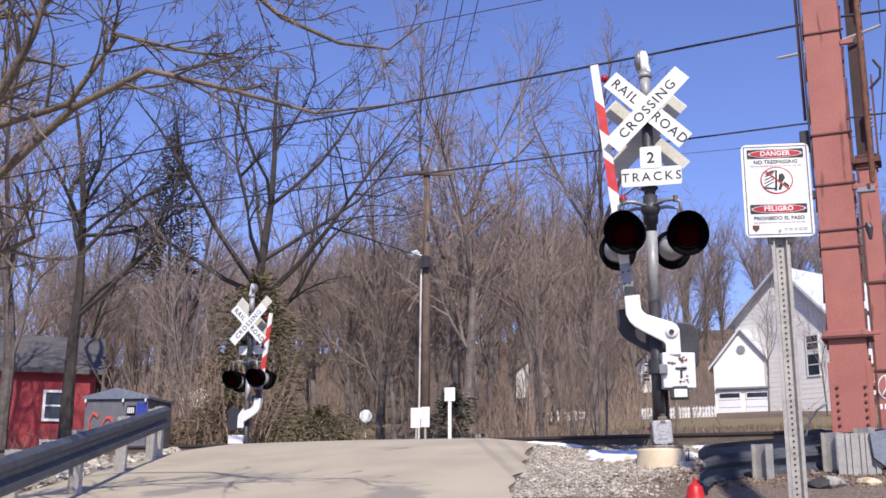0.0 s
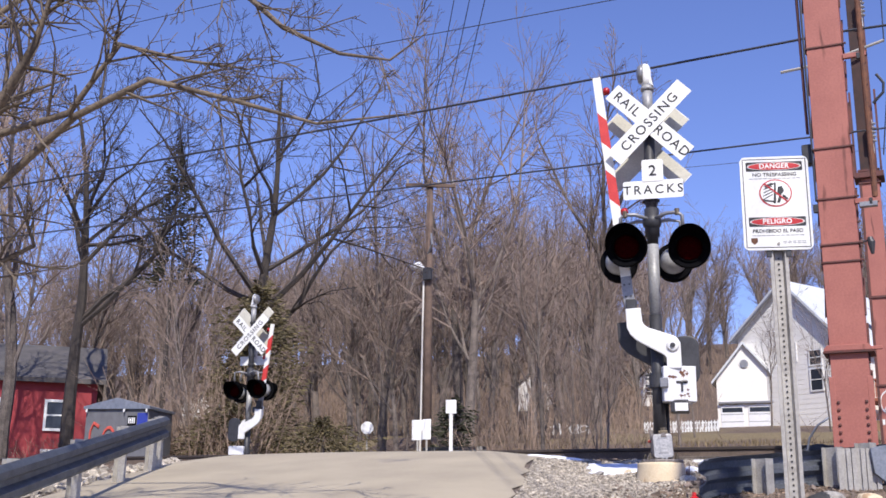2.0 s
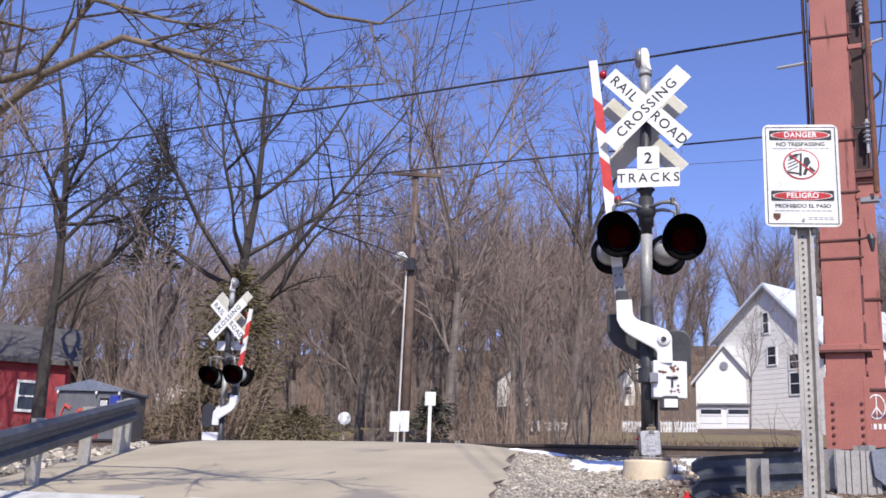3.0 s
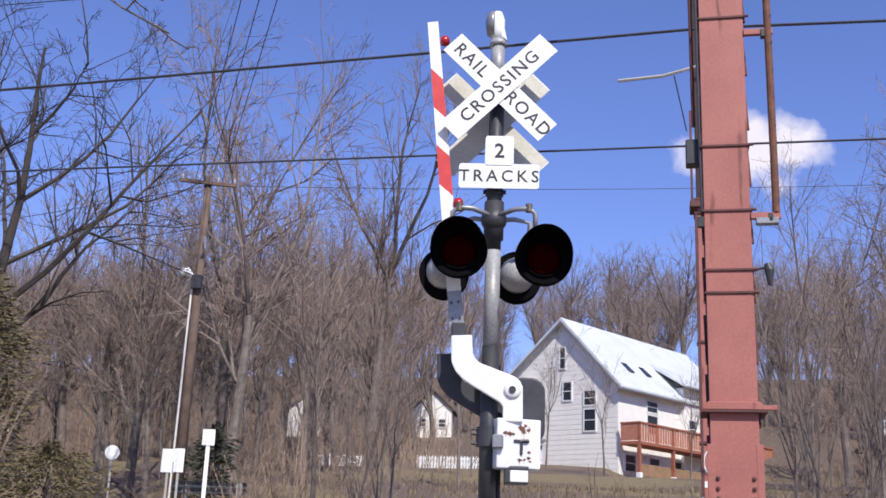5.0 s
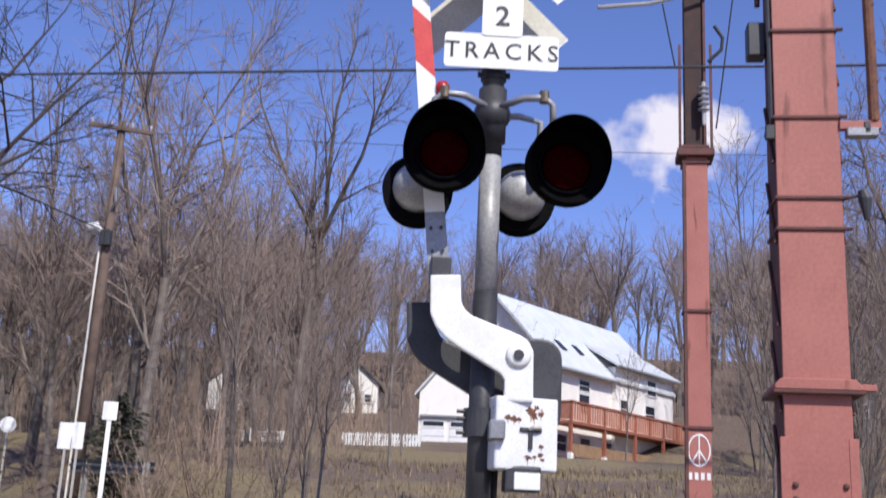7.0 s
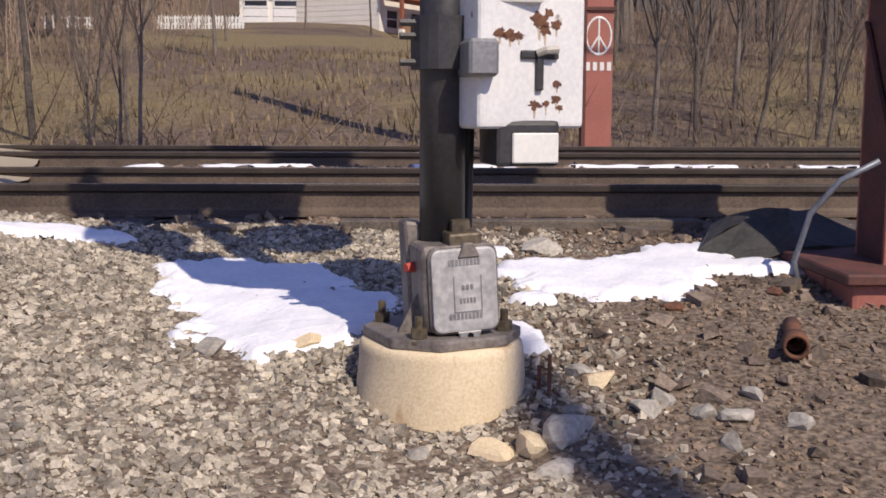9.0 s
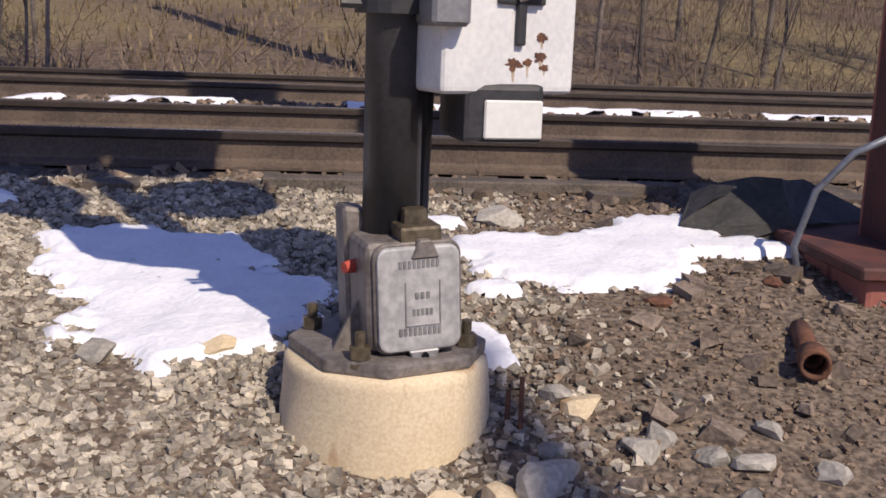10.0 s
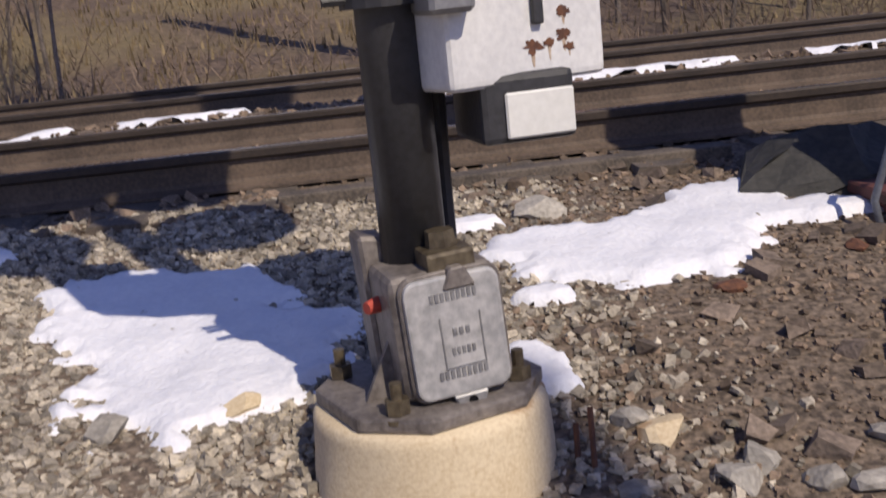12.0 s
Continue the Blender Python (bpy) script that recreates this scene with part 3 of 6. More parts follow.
    # gate: boom, twin arms, counterweight, mechanism case
    gate_arm(s, (-0.275, 1.66 + lift), boom, -0.06)
    for y, mt, dx in ((-0.17, "white_paint", 0), (0.13, rear, -0.13)):
        part("gate_support_arm", slab([(x + 0.19 + dx, z + 1.235 + lift + 0.8 * dx) for x, z in S_ARM], y, y + 0.06, 0.012, 2), mt, s, "white cast S-shaped support arm" if mt == "white_paint" else "dark S-shaped support arm")
    part("arm_web", slab([(-0.30, 1.50 + lift), (-0.18, 1.50 + lift), (-0.17, 1.64 + lift), (-0.30, 1.64 + lift)], -0.11, 0.13, 0.006, 1), "dark_steel", s)
    part("boom_clamp", box(-0.33, -0.21, -0.12, 0.02, 1.60 + lift, 1.80 + lift, 0.01), "dark_steel", s)
    part("counterweight", slab(round_rect(0.32, 0.56, 0.12, 0.31, 1.10 + lift), 0.07, 0.125, 0.015, 2), "dark_steel", s, "dark rounded counterweight plate")
    part("pivot", tube([(0.19, -0.165, 1.235 + lift), (0.19, -0.185, 1.235 + lift), (0.19, -0.195, 1.235 + lift)], [0.075, 0.07, 0.05], 24), "white_paint", s, smooth=True)
    part("pivot_bolt", tube([(0.19, -0.19, 1.235 + lift), (0.19, -0.212, 1.235 + lift)], [0.032, 0.028], 8), "dark_steel", s)
    mech = part("mechanism_case", box(0.03, 0.40, -0.45, -0.08, 0.60, 1.005, 0.018, 3), "rusty_white", s, "white gate mechanism case blistered with rust", m=pose(-0.065, 0.245, 0.0, 0, 0, 14))
    part("case_latch", box(0.170, 0.30, -0.462, -0.448, 0.810, 0.836, 0.006, 2), "dark_steel", mech)
    part("case_latch", box(0.222, 0.246, -0.466, -0.449, 0.715, 0.822, 0.006, 2), "dark_steel", mech)
    part("latch_pin", tube([(0.222, -0.462, 0.826), (0.245, -0.476, 0.836), (0.285, -0.478, 0.838)], 0.012, 8), "galv", mech)
    rng = random.Random(9)
    for cx, cz, rad in ((0.10, 0.885, 0.022), (0.135, 0.880, 0.024), (0.165, 0.878, 0.016), (0.235, 0.925, 0.030), (0.255, 0.90, 0.022), (0.295, 0.915, 0.018), (0.265, 0.950, 0.016), (0.300, 0.735, 0.017), (0.222, 0.672, 0.020), (0.262, 0.676, 0.014), (0.298, 0.690, 0.017), (0.31, 0.665, 0.012)):
        n = 30
        pts = []
        for k in range(n):
            a = 2 * math.pi * k / n
            e = rad * (0.85 + 0.55 * noise.noise((math.cos(a) * 2.2 + cx * 90, math.sin(a) * 2.2, cz * 90)) + rng.uniform(-0.14, 0.14))
            pts.append((cx + e * 1.1 * math.cos(a), cz + e * 0.8 * math.sin(a)))
        part("rust_blister", slab(pts, -0.4518, -0.4497), "rust", mech)
        run = rad * rng.uniform(1.2, 2.6)
        part("rust_run", slab([(cx - rad * 0.35, cz), (cx + rad * 0.3, cz), (cx + rad * 0.12, cz - run), (cx - rad * 0.08, cz - run * 0.9)], -0.4507, -0.4496), "rust_stain", mech)
    part("case_bracket", box(0.035, 0.125, -0.235, -0.05, 0.755, 0.865, 0.01, 1), "cast_grey", s)
    part("case_clamp", tube([(0, 0, 0.78), (0, 0, 0.94)], rm + 0.035, 20), "dark_steel", s)
    for z in (0.80, 0.88, 0.92):
        part("clamp_bolt", tube([(-0.14, -0.03, z), (0.12, -0.03, z)], 0.012, 6), "dark_steel", s)
    low = part("lower_housing", box(0.135, 0.335, -0.16, 0.08, 0.485, 0.625, 0.014, 2), "dark_steel", s, "small dark box under the mechanism case")
    part("front_plate", box(0.185, 0.330, -0.1685, -0.158, 0.495, 0.588, 0.004, 1), "sign_white", low)
    part("cable_conduit", tube([(0.09, 0.06, 0.10), (0.09, 0.05, 0.40), (0.09, 0.02, 0.70)], 0.02, 8), "dark_steel", s)
    # cast base with junction box
    plate = part("base_plate", slab([(-0.24, -0.12), (-0.12, -0.24), (0.12, -0.24), (0.24, -0.12), (0.24, 0.12), (0.12, 0.24), (-0.12, 0.24), (-0.24, 0.12)], 0, 0.035, 0.008, 2), "cast_dark", s, "brown octagonal cast base plate", m=pose(0, 0, -0.065, 90, 0, 15) @ Matrix.Scale(0.95, 4))
    for ang in (60, 150, 240, 330):
        c, sn = 0.208 * math.cos(radians(ang)), 0.208 * math.sin(radians(ang))
        bt = part("anchor_bolt", tube([(c, sn, -0.065), (c, sn, 0.035)], 0.013, 10), "brass", s)
        part("nut", tube([(c, sn, -0.03), (c, sn, 0.0)], 0.027, 6), "brass", bt)
        part("washer", tube([(c, sn, -0.046), (c, sn, -0.036)], 0.036, 16), "brass", bt)
    jb = new("junction_box")
    jb.parent = s
    jb.matrix_basis = pose(0.026, 0.014, -0.006, 0, -3, 4) @ Matrix.Diagonal((1.04, 1, 1.14, 1))
    part("case", box(-0.115, 0.105, -0.17, 0.12, -0.012, 0.225, 0.022, 3), "cast_dark", jb, "brown cast iron junction case")
    part("wing", slab([(-0.125, -0.04), (-0.06, -0.04), (-0.06, 0.27), (-0.125, 0.28)], 0.0, 0.10, 0.008, 1), "cast_dark", jb)
    part("gusset", slab([(-0.20, -0.045), (-0.11, -0.045), (-0.11, 0.10)], -0.09, -0.075), "cast_dark", jb)
    part("cover_rim", slab(round_rect(0.212, 0.240, 0.03, 0.005, 0.104), -0.182, -0.168, 0.004, 1), "cast_dark", jb)
    cover = part("cover", slab(round_rect(0.198, 0.226, 0.026, 0.005, 0.104), -0.194, -0.176, 0.006, 2), "worn_cover", jb, "worn grey cast cover with faint embossed lettering")
    for z, w in ((0.180, 0.10), (0.034, 0.105)):
        k = 9
        for q in range(k):
            x = 0.005 - w / 2 + w * (q + 0.5) / k
            part("embossed_bar", box(x - w / k * 0.32, x + w / k * 0.32, -0.1965, -0.193, z - 0.008, z + 0.008), "cast_grey", cover)
    for z, w, k in ((0.112, 0.040, 3), (0.076, 0.052, 5)):
        for q in range(k):
            x = 0.012 - w / 2 + w * (q + 0.5) / k
            part("embossed_bar", box(x - w / k * 0.3, x + w / k * 0.3, -0.1965, -0.193, z - 0.007, z + 0.007), "cast_grey", cover)
    for x0, x1, z0, z1 in ((-0.03, -0.027, 0.045, 0.142), (0.053, 0.056, 0.045, 0.142), (-0.03, 0.056, 0.044, 0.047)):
        part("embossed_line", box(x0, x1, -0.196, -0.193, z0, z1), "cast_grey", cover)
    part("hasp", slab([(-0.025, -0.008), (0.05, -0.008), (0.04, -0.035), (-0.012, -0.035)], -0.20, -0.185, 0.003, 1), "cast_grey", jb)
    part("lock_hole", tube([(0.014, -0.199, -0.021), (0.014, -0.204, -0.021)], 0.009, 12), "black_paint", jb)
    part("clamp_block", box(-0.03, 0.07, -0.17, -0.06, 0.215, 0.255, 0.008, 2), "brass", jb)
    part("clamp_nut", tube([(0.02, -0.11, 0.25), (0.02, -0.11, 0.285)], [0.034, 0.030], 6), "brass", jb)
    part("yoke", slab([(-0.015, 0.19), (0.055, 0.19), (0.035, 0.23), (0.005, 0.23)], -0.20, -0.17, 0.004, 1), "cast_dark", jb)
    part("red_plug", tube([(-0.115, -0.06, 0.16), (-0.145, -0.075, 0.16)], [0.016, 0.012], 10), "graffiti", jb, "small orange-red cable plug")
    part("mast_socket", tube([(0, 0, -0.04), (0, 0, 0.16)], rm + 0.03, 20), "cast_dark", s, smooth=True)
    return s


SIG = crossing_signal(pose(0, 0, -0.02, 0, 0, 9))
far_sig = crossing_signal(pose(-12.3, 10.0, -0.08, 0, 0, 183), "white_paint", (-0.52, 3.98), 0.30)
tagged(far_sig, "railroad crossing signal across the tracks, gate raised")


def foundation(x, y, z):
    bm = tube([(0, 0, -0.62), (0, 0, -0.30), (0, 0, -0.03), (0, 0, -0.012), (0, 0, 0)], [0.305, 0.288, 0.264, 0.262, 0.252], 40)
    bmesh.ops.subdivide_edges(bm, edges=[e for e in bm.edges if abs(e.verts[0].co.z - e.verts[1].co.z) > 0.1], cuts=4)
    for v in bm.verts:
        k = 0.009 * noise.noise(v.co * 5) + 0.004 * noise.noise(v.co * 17)
        v.co += Vector((v.co.x, v.co.y, 0)).normalized() * k + Vector((0, 0, 0.3 * k))
    ob = part("signal_foundation", bm, "concrete", smooth=True, m=pose(x, y, z))
    tagged(ob, "round stained concrete foundation under the signal mast", "foundation")
    return ob


foundation(0, 0.0, -0.086)
foundation(-12.3, 10.0, 0.02)


# ---- catenary towers ----
def near_tower():
    t = thing("catenary_tower", "oxide red riveted steel catenary tower", "tower", pose(2.02, 0.80, 0), group="catenary towers")
    w, d = 0.205, 0.35
    part("front_plate", box(-w, w, 0.0, 0.02, 0.02, 14.0, 0.004, 1), "tower_red", t)
    part("back_plate", box(-w, w, d - 0.02, d, 0.02, 14.0, 0.004, 1), "tower_red", t)
    for s in (-1, 1):
        # Left channel is coloured darker to carry the shade of that side.
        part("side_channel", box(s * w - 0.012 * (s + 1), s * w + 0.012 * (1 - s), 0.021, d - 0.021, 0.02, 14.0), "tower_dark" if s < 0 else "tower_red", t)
        for k, z in enumerate(np.arange(0.5, 13.5, 0.55)):
            part("lacing_bar", tube([(s * (w + 0.012), 0.03, z), (s * (w + 0.012), d - 0.03, z + 0.5)], 0.012, 5), "tower_dark", t)
        part("corner_angle", box(s * w - 0.03, s * w + 0.03, -0.004, 0.016, 0.02, 0.9, 0.003, 1), "tower_red", t)
    for z in (2.24, 2.45, 3.01, 3.64, 4.95, 6.4, 7.9):
        b = part("band", box(-w - 0.016, w + 0.016, -0.016, d + 0.01, z - 0.012, z + 0.012, 0.004, 1), "tower_dark", t, "dark rusted strap band")
        part("band_bolt", tube([(w + 0.01, -0.01, z), (w + 0.05, -0.01, z)], 0.014, 6), "tower_dark", b)
    part("flange", slab([(-w - 0.06, 1.19), (w + 0.06, 1.19), (w + 0.06, 1.215), (w + 0.02, 1.26), (-w - 0.02, 1.26), (-w - 0.06, 1.215)], -0.05, d + 0.05, 0.006, 1), "tower_red", t, "bolted splice flange")
    part("flange_lip", box(-w - 0.07, w + 0.075, -0.06, d + 0.06, 1.165, 1.188, 0.004, 1), "tower_dark", t)
    part("flange_arm", box(w, w + 0.16, 0.02, 0.06, 1.20, 1.24, 0.004, 1), "tower_red", t)
    for s in (-1, 1):
        for z in np.arange(0.10, 0.62, 0.085):
            part("rivet", tube([(s * 0.15, -0.004, z), (s * 0.15, -0.016, z), (s * 0.15, -0.02, z)], [0.02, 0.016, 0.006], 8), "tower_dark", t)
    base = part("base_box", box(-w - 0.24, w + 0.55, -0.22, d + 0.2, -0.34, 0.0, 0.02, 2), "tower_red", t, "heavy rusted base casting")
    part("base_top", box(-w - 0.28, w + 0.6, -0.26, d + 0.24, -0.02, 0.025, 0.008, 1), "tower_dark", base)
    part("base_web", slab([(-w + 0.02, -0.20), (-w + 0.10, -0.13), (0.05, -0.10), (0.3, -0.13), (0.4, -0.22), (0.4, -0.19), (0.3, -0.10), (0.05, -0.07), (-w + 0.08, -0.10), (-w, -0.17)], -0.235, -0.222), "tower_dark", base)
    # conduit standing off the column
    part("conduit", tube([(0.43, 0.0, 2.98), (0.43, 0, 3.5), (0.42, 0, 8.0)], 0.035, 10), "rust", t, "rusted conduit strapped beside the column")
    for z in np.arange(3.2, 7.8, 0.28):
        part("conduit_wrap", tube([(0.43 - 0.02, -0.028, z), (0.43 + 0.03, -0.024, z + 0.06)], 0.007, 4), "tower_dark", t)
    for z in (2.95, 4.78, 6.6):
        part("standoff", box(w, 0.47, -0.02, 0.03, z - 0.03, z + 0.03, 0.004, 1), "tower_red", t)
        part("standoff_clamp", box(0.36, 0.40, -0.03, 0.04, z - 0.06, z + 0.02, 0.004, 1), "dark_steel", t)
    part("conduit_end", box(0.25, 0.45, -0.03, 0.05, 2.87, 2.93, 0.006, 1), "cast_grey", t)
    part("side_bracket", box(-w - 0.06, -w, 0.0, 0.05, 2.86, 2.96, 0.005, 1), "dark_steel", t)
    part("lamp_arm", tube([(w, 0, 2.44), (0.28, 0, 2.46), (0.34, 0, 2.47)], 0.012, 6), "dark_steel", t)
    part("small_lamp", tube([(0.33, -0.01, 2.50), (0.345, -0.01, 2.44), (0.35, -0.01, 2.30)], [0.03, 0.045, 0.018], 10), "dark_steel", t)
    part("side_cable", tube([(-w - 0.03, 0.0, 8), (-w - 0.03, 0.0, 5.2), (-w - 0.02, 0.03, 3.0)], 0.014, 6), "cable", t)
    # mast equipment above
    part("pull_rod", tube([(-w - 0.07, 0.15, 3.9), (-w - 0.09, 0.15, 6.5)], 0.02, 6), "tower_dark", t)
    part("switch_box", box(-w - 0.15, -w - 0.03, 0.08, 0.22, 3.5, 3.75, 0.01, 1), "dark_steel", t)
    return t


def far_tower():
    t = thing("catenary_tower", "far oxide red steel catenary column with insulators", "tower", pose(2.16, 9.7, -0.1), group="catenary towers")
    w = 0.175
    part("column", box(-w, w, 0, 0.3, 0, 6.04, 0.006, 1), "tower_red", t)
    part("upper_column", box(-w + 0.02, w - 0.04, 0.02, 0.28, 6.04, 13.5, 0.006, 1), "tower_black", t, "blackened rusty upper column")
    part("column_edge", box(-w - 0.02, -w + 0.03, -0.02, 0.1, 0, 6.04, 0.004, 1), "tower_dark", t)
    part("upper_edge", box(w - 0.05, w - 0.01, -0.02, 0.05, 6.04, 13.5, 0.004, 1), "tower_dark", t)
    for z in (1.9, 3.6, 5.9, 6.15):
        part("band", box(-w - 0.03, w + 0.03, -0.03, 0.33, z - 0.02, z + 0.02), "tower_dark", t)
    part("cap_clamp", box(-w - 0.10, w + 0.10, -0.10, 0.4, 5.98, 6.10, 0.01, 1), "tower_dark", t)
    for s in (-1, 1):
        part("hanger_strap", box(s * (w + 0.06) - 0.02, s * (w + 0.06) + 0.02, -0.08, -0.05, 6.1, 7.8), "tower_dark", t)
    for z0 in (6.7, 9.4):
        ins = part("insulator", tube([(0.12, -0.12, z0 - 0.25), (0.12, -0.12, z0 + 0.45)], 0.03, 8), "insulator", t, "stacked glazed insulator")
        for k in range(5):
            part("shed", tube([(0.12, -0.12, z0 + k * 0.09 - 0.02), (0.12, -0.12, z0 + k * 0.09), (0.12, -0.12, z0 + k * 0.09 + 0.03)], [0.04, 0.09, 0.04], 12), "insulator", ins, smooth=True)
    part("steady_arm", tube([(-1.5, -0.3, 8.35), (-0.7, -0.2, 8.45), (0.5, -0.1, 8.8)], 0.03, 6), "galv", t)
    for a, b in (((0.3, -0.1, 6.4), (0.75, -0.1, 9.8)), ((0.5, -0.1, 8.8), (0.6, -0.1, 13)), ((-0.5, -0.2, 8.45), (-0.3, -0.1, 7.4))):
        part("guy_wire", tube([a, b], 0.012, 4), "cable", t)
    part("hook", tube([(0.2, -0.1, 7.5), (0.4, -0.1, 7.7), (0.42, -0.1, 7.9), (0.3, -0.1, 8.1)], 0.03, 6), "dark_steel", t)
    # sprayed peace mark
    bm = tube([(0.20 * math.cos(a), -0.006, 1.58 + 0.22 * math.sin(a)) for a in (2 * math.pi * k / 24 for k in range(25))], 0.014, 4)
    tube([(0, -0.006, 1.36), (0, -0.006, 1.80)], 0.014, 4, bm)
    tube([(0, -0.006, 1.58), (-0.13, -0.006, 1.42)], 0.014, 4, bm)
    tube([(0, -0.006, 1.58), (0.13, -0.006, 1.42)], 0.014, 4, bm)
    bm2 = bmesh.new()
    join(bm2, bm)
    bmesh.ops.scale(bm2, vec=(0.75, 0.4, 1), verts=bm2.verts)
    part("spray_mark", bm2, "sign_white", t, "white sprayed peace sign")
    for k in range(4):
        part("spray_mark", box(-0.15 + k * 0.085, -0.10 + k * 0.085, -0.006, 0.0, 1.17, 1.27), "sign_white", t)
    return t


near_tower()
far_tower()


def wire(pts, r, label, sag=0.0, name="overhead_wire"):
    a, b = Vector(pts[0]), Vector(pts[1])
    n = 16
    line = [a.lerp(b, k / n) - Vector((0, 0, sag * 4 * (k / n) * (1 - k / n))) for k in range(n + 1)]
    tagged(part(name, tube(line, r, 5), "cable"), label, "wire", group="overhead wires")


wire(((-70, 5, 6.2), (2.1, 5, 6.98)), 0.022, "dark catenary messenger wire over the tracks", 0.5)
wire(((2.1, 5, 6.98), (60, 5, 6.9)), 0.022, "dark catenary messenger wire over the tracks", 0.3)
wire(((-70, 5, 5.2), (60, 5, 5.3)), 0.016, "thin contact wire over the tracks")
wire(((-70, 6.9, 8.9), (60, 6.9, 9.6)), 0.010, "thin wire high over the tracks")
wire(((-70, 8.0, 11.0), (60, 8.0, 12.6)), 0.010, "thin wire high over the tracks")


# ---- danger sign on a galvanised post ----
def danger_sign():
    s = thing("danger_sign", "white danger no trespassing sign on perforated galvanised post", "sign", pose(2.217, -7.28, -0.025, 0, 0, 16) @ Matrix.Scale(0.97, 4))
    zc = 0.765
    w, h = 0.318, 0.462
    # U-channel post
    prof = [(-0.042, 0.0), (-0.026, 0.0), (-0.018, 0.026), (0.018, 0.026), (0.026, 0.0), (0.042, 0.0), (0.042, 0.004), (0.030, 0.004), (0.022, 0.031), (-0.022, 0.031), (-0.030, 0.004), (-0.042, 0.004)]
    bm = bmesh.new()
    lo, hi = [[bm.verts.new((x, 0.014 + y, z)) for x, y in prof] for z in (-1.7, 0.60)]
    n = len(prof)
    for k in range(n):
        bm.faces.new((lo[k], lo[(k + 1) % n], hi[(k + 1) % n], hi[k]))
    bm.faces.new(hi)
    bmesh.ops.recalc_face_normals(bm, faces=bm.faces[:])
    post = part("post", bm, "galv", s)
    for k in range(60):
        z = 0.50 - k * 0.0262
        part("hole", tube([(0, 0.0385, z), (0, 0.0365, z)], 0.0048, 8), "black", post)
    plate = part("plate", slab(round_rect(w, h, 0.028, 0, zc, 6), 0.0, 0.004), "sign_white", s)
    def flat(name, out, y, mt, lab=""):
        return part(name, slab(out, y - 0.0006, y), mt, plate, lab)
    # border line
    for x0, x1, z0, z1 in ((-w / 2 + 0.012, w / 2 - 0.012, h / 2 - 0.015, h / 2 - 0.011), (-w / 2 + 0.012, w / 2 - 0.012, -h / 2 + 0.011, -h / 2 + 0.015), (-w / 2 + 0.011, -w / 2 + 0.015, -h / 2 + 0.013, h / 2 - 0.013), (w / 2 - 0.015, w / 2 - 0.011, -h / 2 + 0.013, h / 2 - 0.013)):
        part("border", box(x0, x1, -0.0006, -0.0001, zc + z0, zc + z1), "black", plate)
    def oval(cx, cz, a, b, n=28):
        return [(cx + a * math.cos(2 * math.pi * k / n), cz + b * math.sin(2 * math.pi * k / n)) for k in range(n)]
    for cz, word in ((zc + 0.182, "DANGER"), (zc - 0.093, "PELIGRO")):
        flat("band", round_rect(0.262, 0.046, 0.005, 0, cz), -0.0004, "black")
        flat("oval_rim", oval(0, cz, 0.126, 0.0205), -0.0014, "sign_white")
        flat("oval", oval(0, cz, 0.120, 0.0180), -0.0024, "red_paint")
        letters(word, 0.033, "sign_white", plate, pose(0, -0.0034, cz, 90, 0, 0), depth=0.0004, spacing=1.06, bold=0.0008)
    letters("NO TRESPASSING", 0.026, "black", plate, pose(0, -0.0010, zc + 0.140, 90, 0, 0), depth=0.0004, bold=0.0004)
    letters("PROHIBIDO EL PASO", 0.025, "black", plate, pose(0, -0.0010, zc - 0.139, 90, 0, 0), depth=0.0004, bold=0.0004)
    for cz in (zc + 0.121, zc - 0.160):
        for k in range(11):
            x = -0.12 + 0.24 * (k + 0.5) / 11
            part("small_print_bar", box(x - 0.009, x + 0.009, -0.0008, -0.0002, cz - 0.0022, cz + 0.0022), "cast_grey", plate)
    for dz in (0, -0.008):
        for k in range(5):
            x = 0.02 + 0.022 * k
            part("small_print_bar", box(x, x + 0.017, -0.0008, -0.0002, zc - 0.192 + dz, zc - 0.188 + dz), "cast_grey", plate)
    flat("shield", [(-0.125, zc - 0.172), (-0.095, zc - 0.172), (-0.095, zc - 0.19), (-0.11, zc - 0.205), (-0.125, zc - 0.19)], -0.0008, "rust")
    # prohibition ring with a plain track drawing
    cz = zc + 0.048
    ring = slab(oval(0, cz, 0.076, 0.068), -0.0018, -0.0010)
    part("ring", ring, "red_paint", plate)
    flat("ring_field", oval(0, cz, 0.070, 0.062), -0.0026, "sign_white")
    flat("drawing", [(-0.012, cz - 0.052), (0.0, cz - 0.052), (0.004, cz + 0.052), (-0.004, cz + 0.052)], -0.0032, "black")
    for k in range(5):
        flat("drawing", [(-0.06 + k * 0.002, cz - 0.035 + k * 0.017), (-0.014, cz - 0.010 + k * 0.014), (-0.014, cz - 0.005 + k * 0.014), (-0.06 + k * 0.002, cz - 0.030 + k * 0.017)], -0.0032, "black")
    flat("drawing", [(0.006, cz - 0.010), (0.022, cz - 0.016), (0.040, cz + 0.010), (0.030, cz + 0.034), (0.012, cz + 0.030)], -0.0032, "black")
    flat("drawing", [(0.004, cz - 0.048), (0.016, cz - 0.050), (0.030, cz - 0.018), (0.016, cz - 0.012)], -0.0034, "black")
    flat("drawing", [(0.030, cz - 0.018), (0.052, cz - 0.036), (0.058, cz - 0.028), (0.034, cz - 0.006)], -0.0036, "black")
    flat("drawing", [(-0.058, cz - 0.040), (0.0, cz - 0.048), (0.0, cz - 0.040), (-0.054, cz - 0.032)], -0.0034, "black")
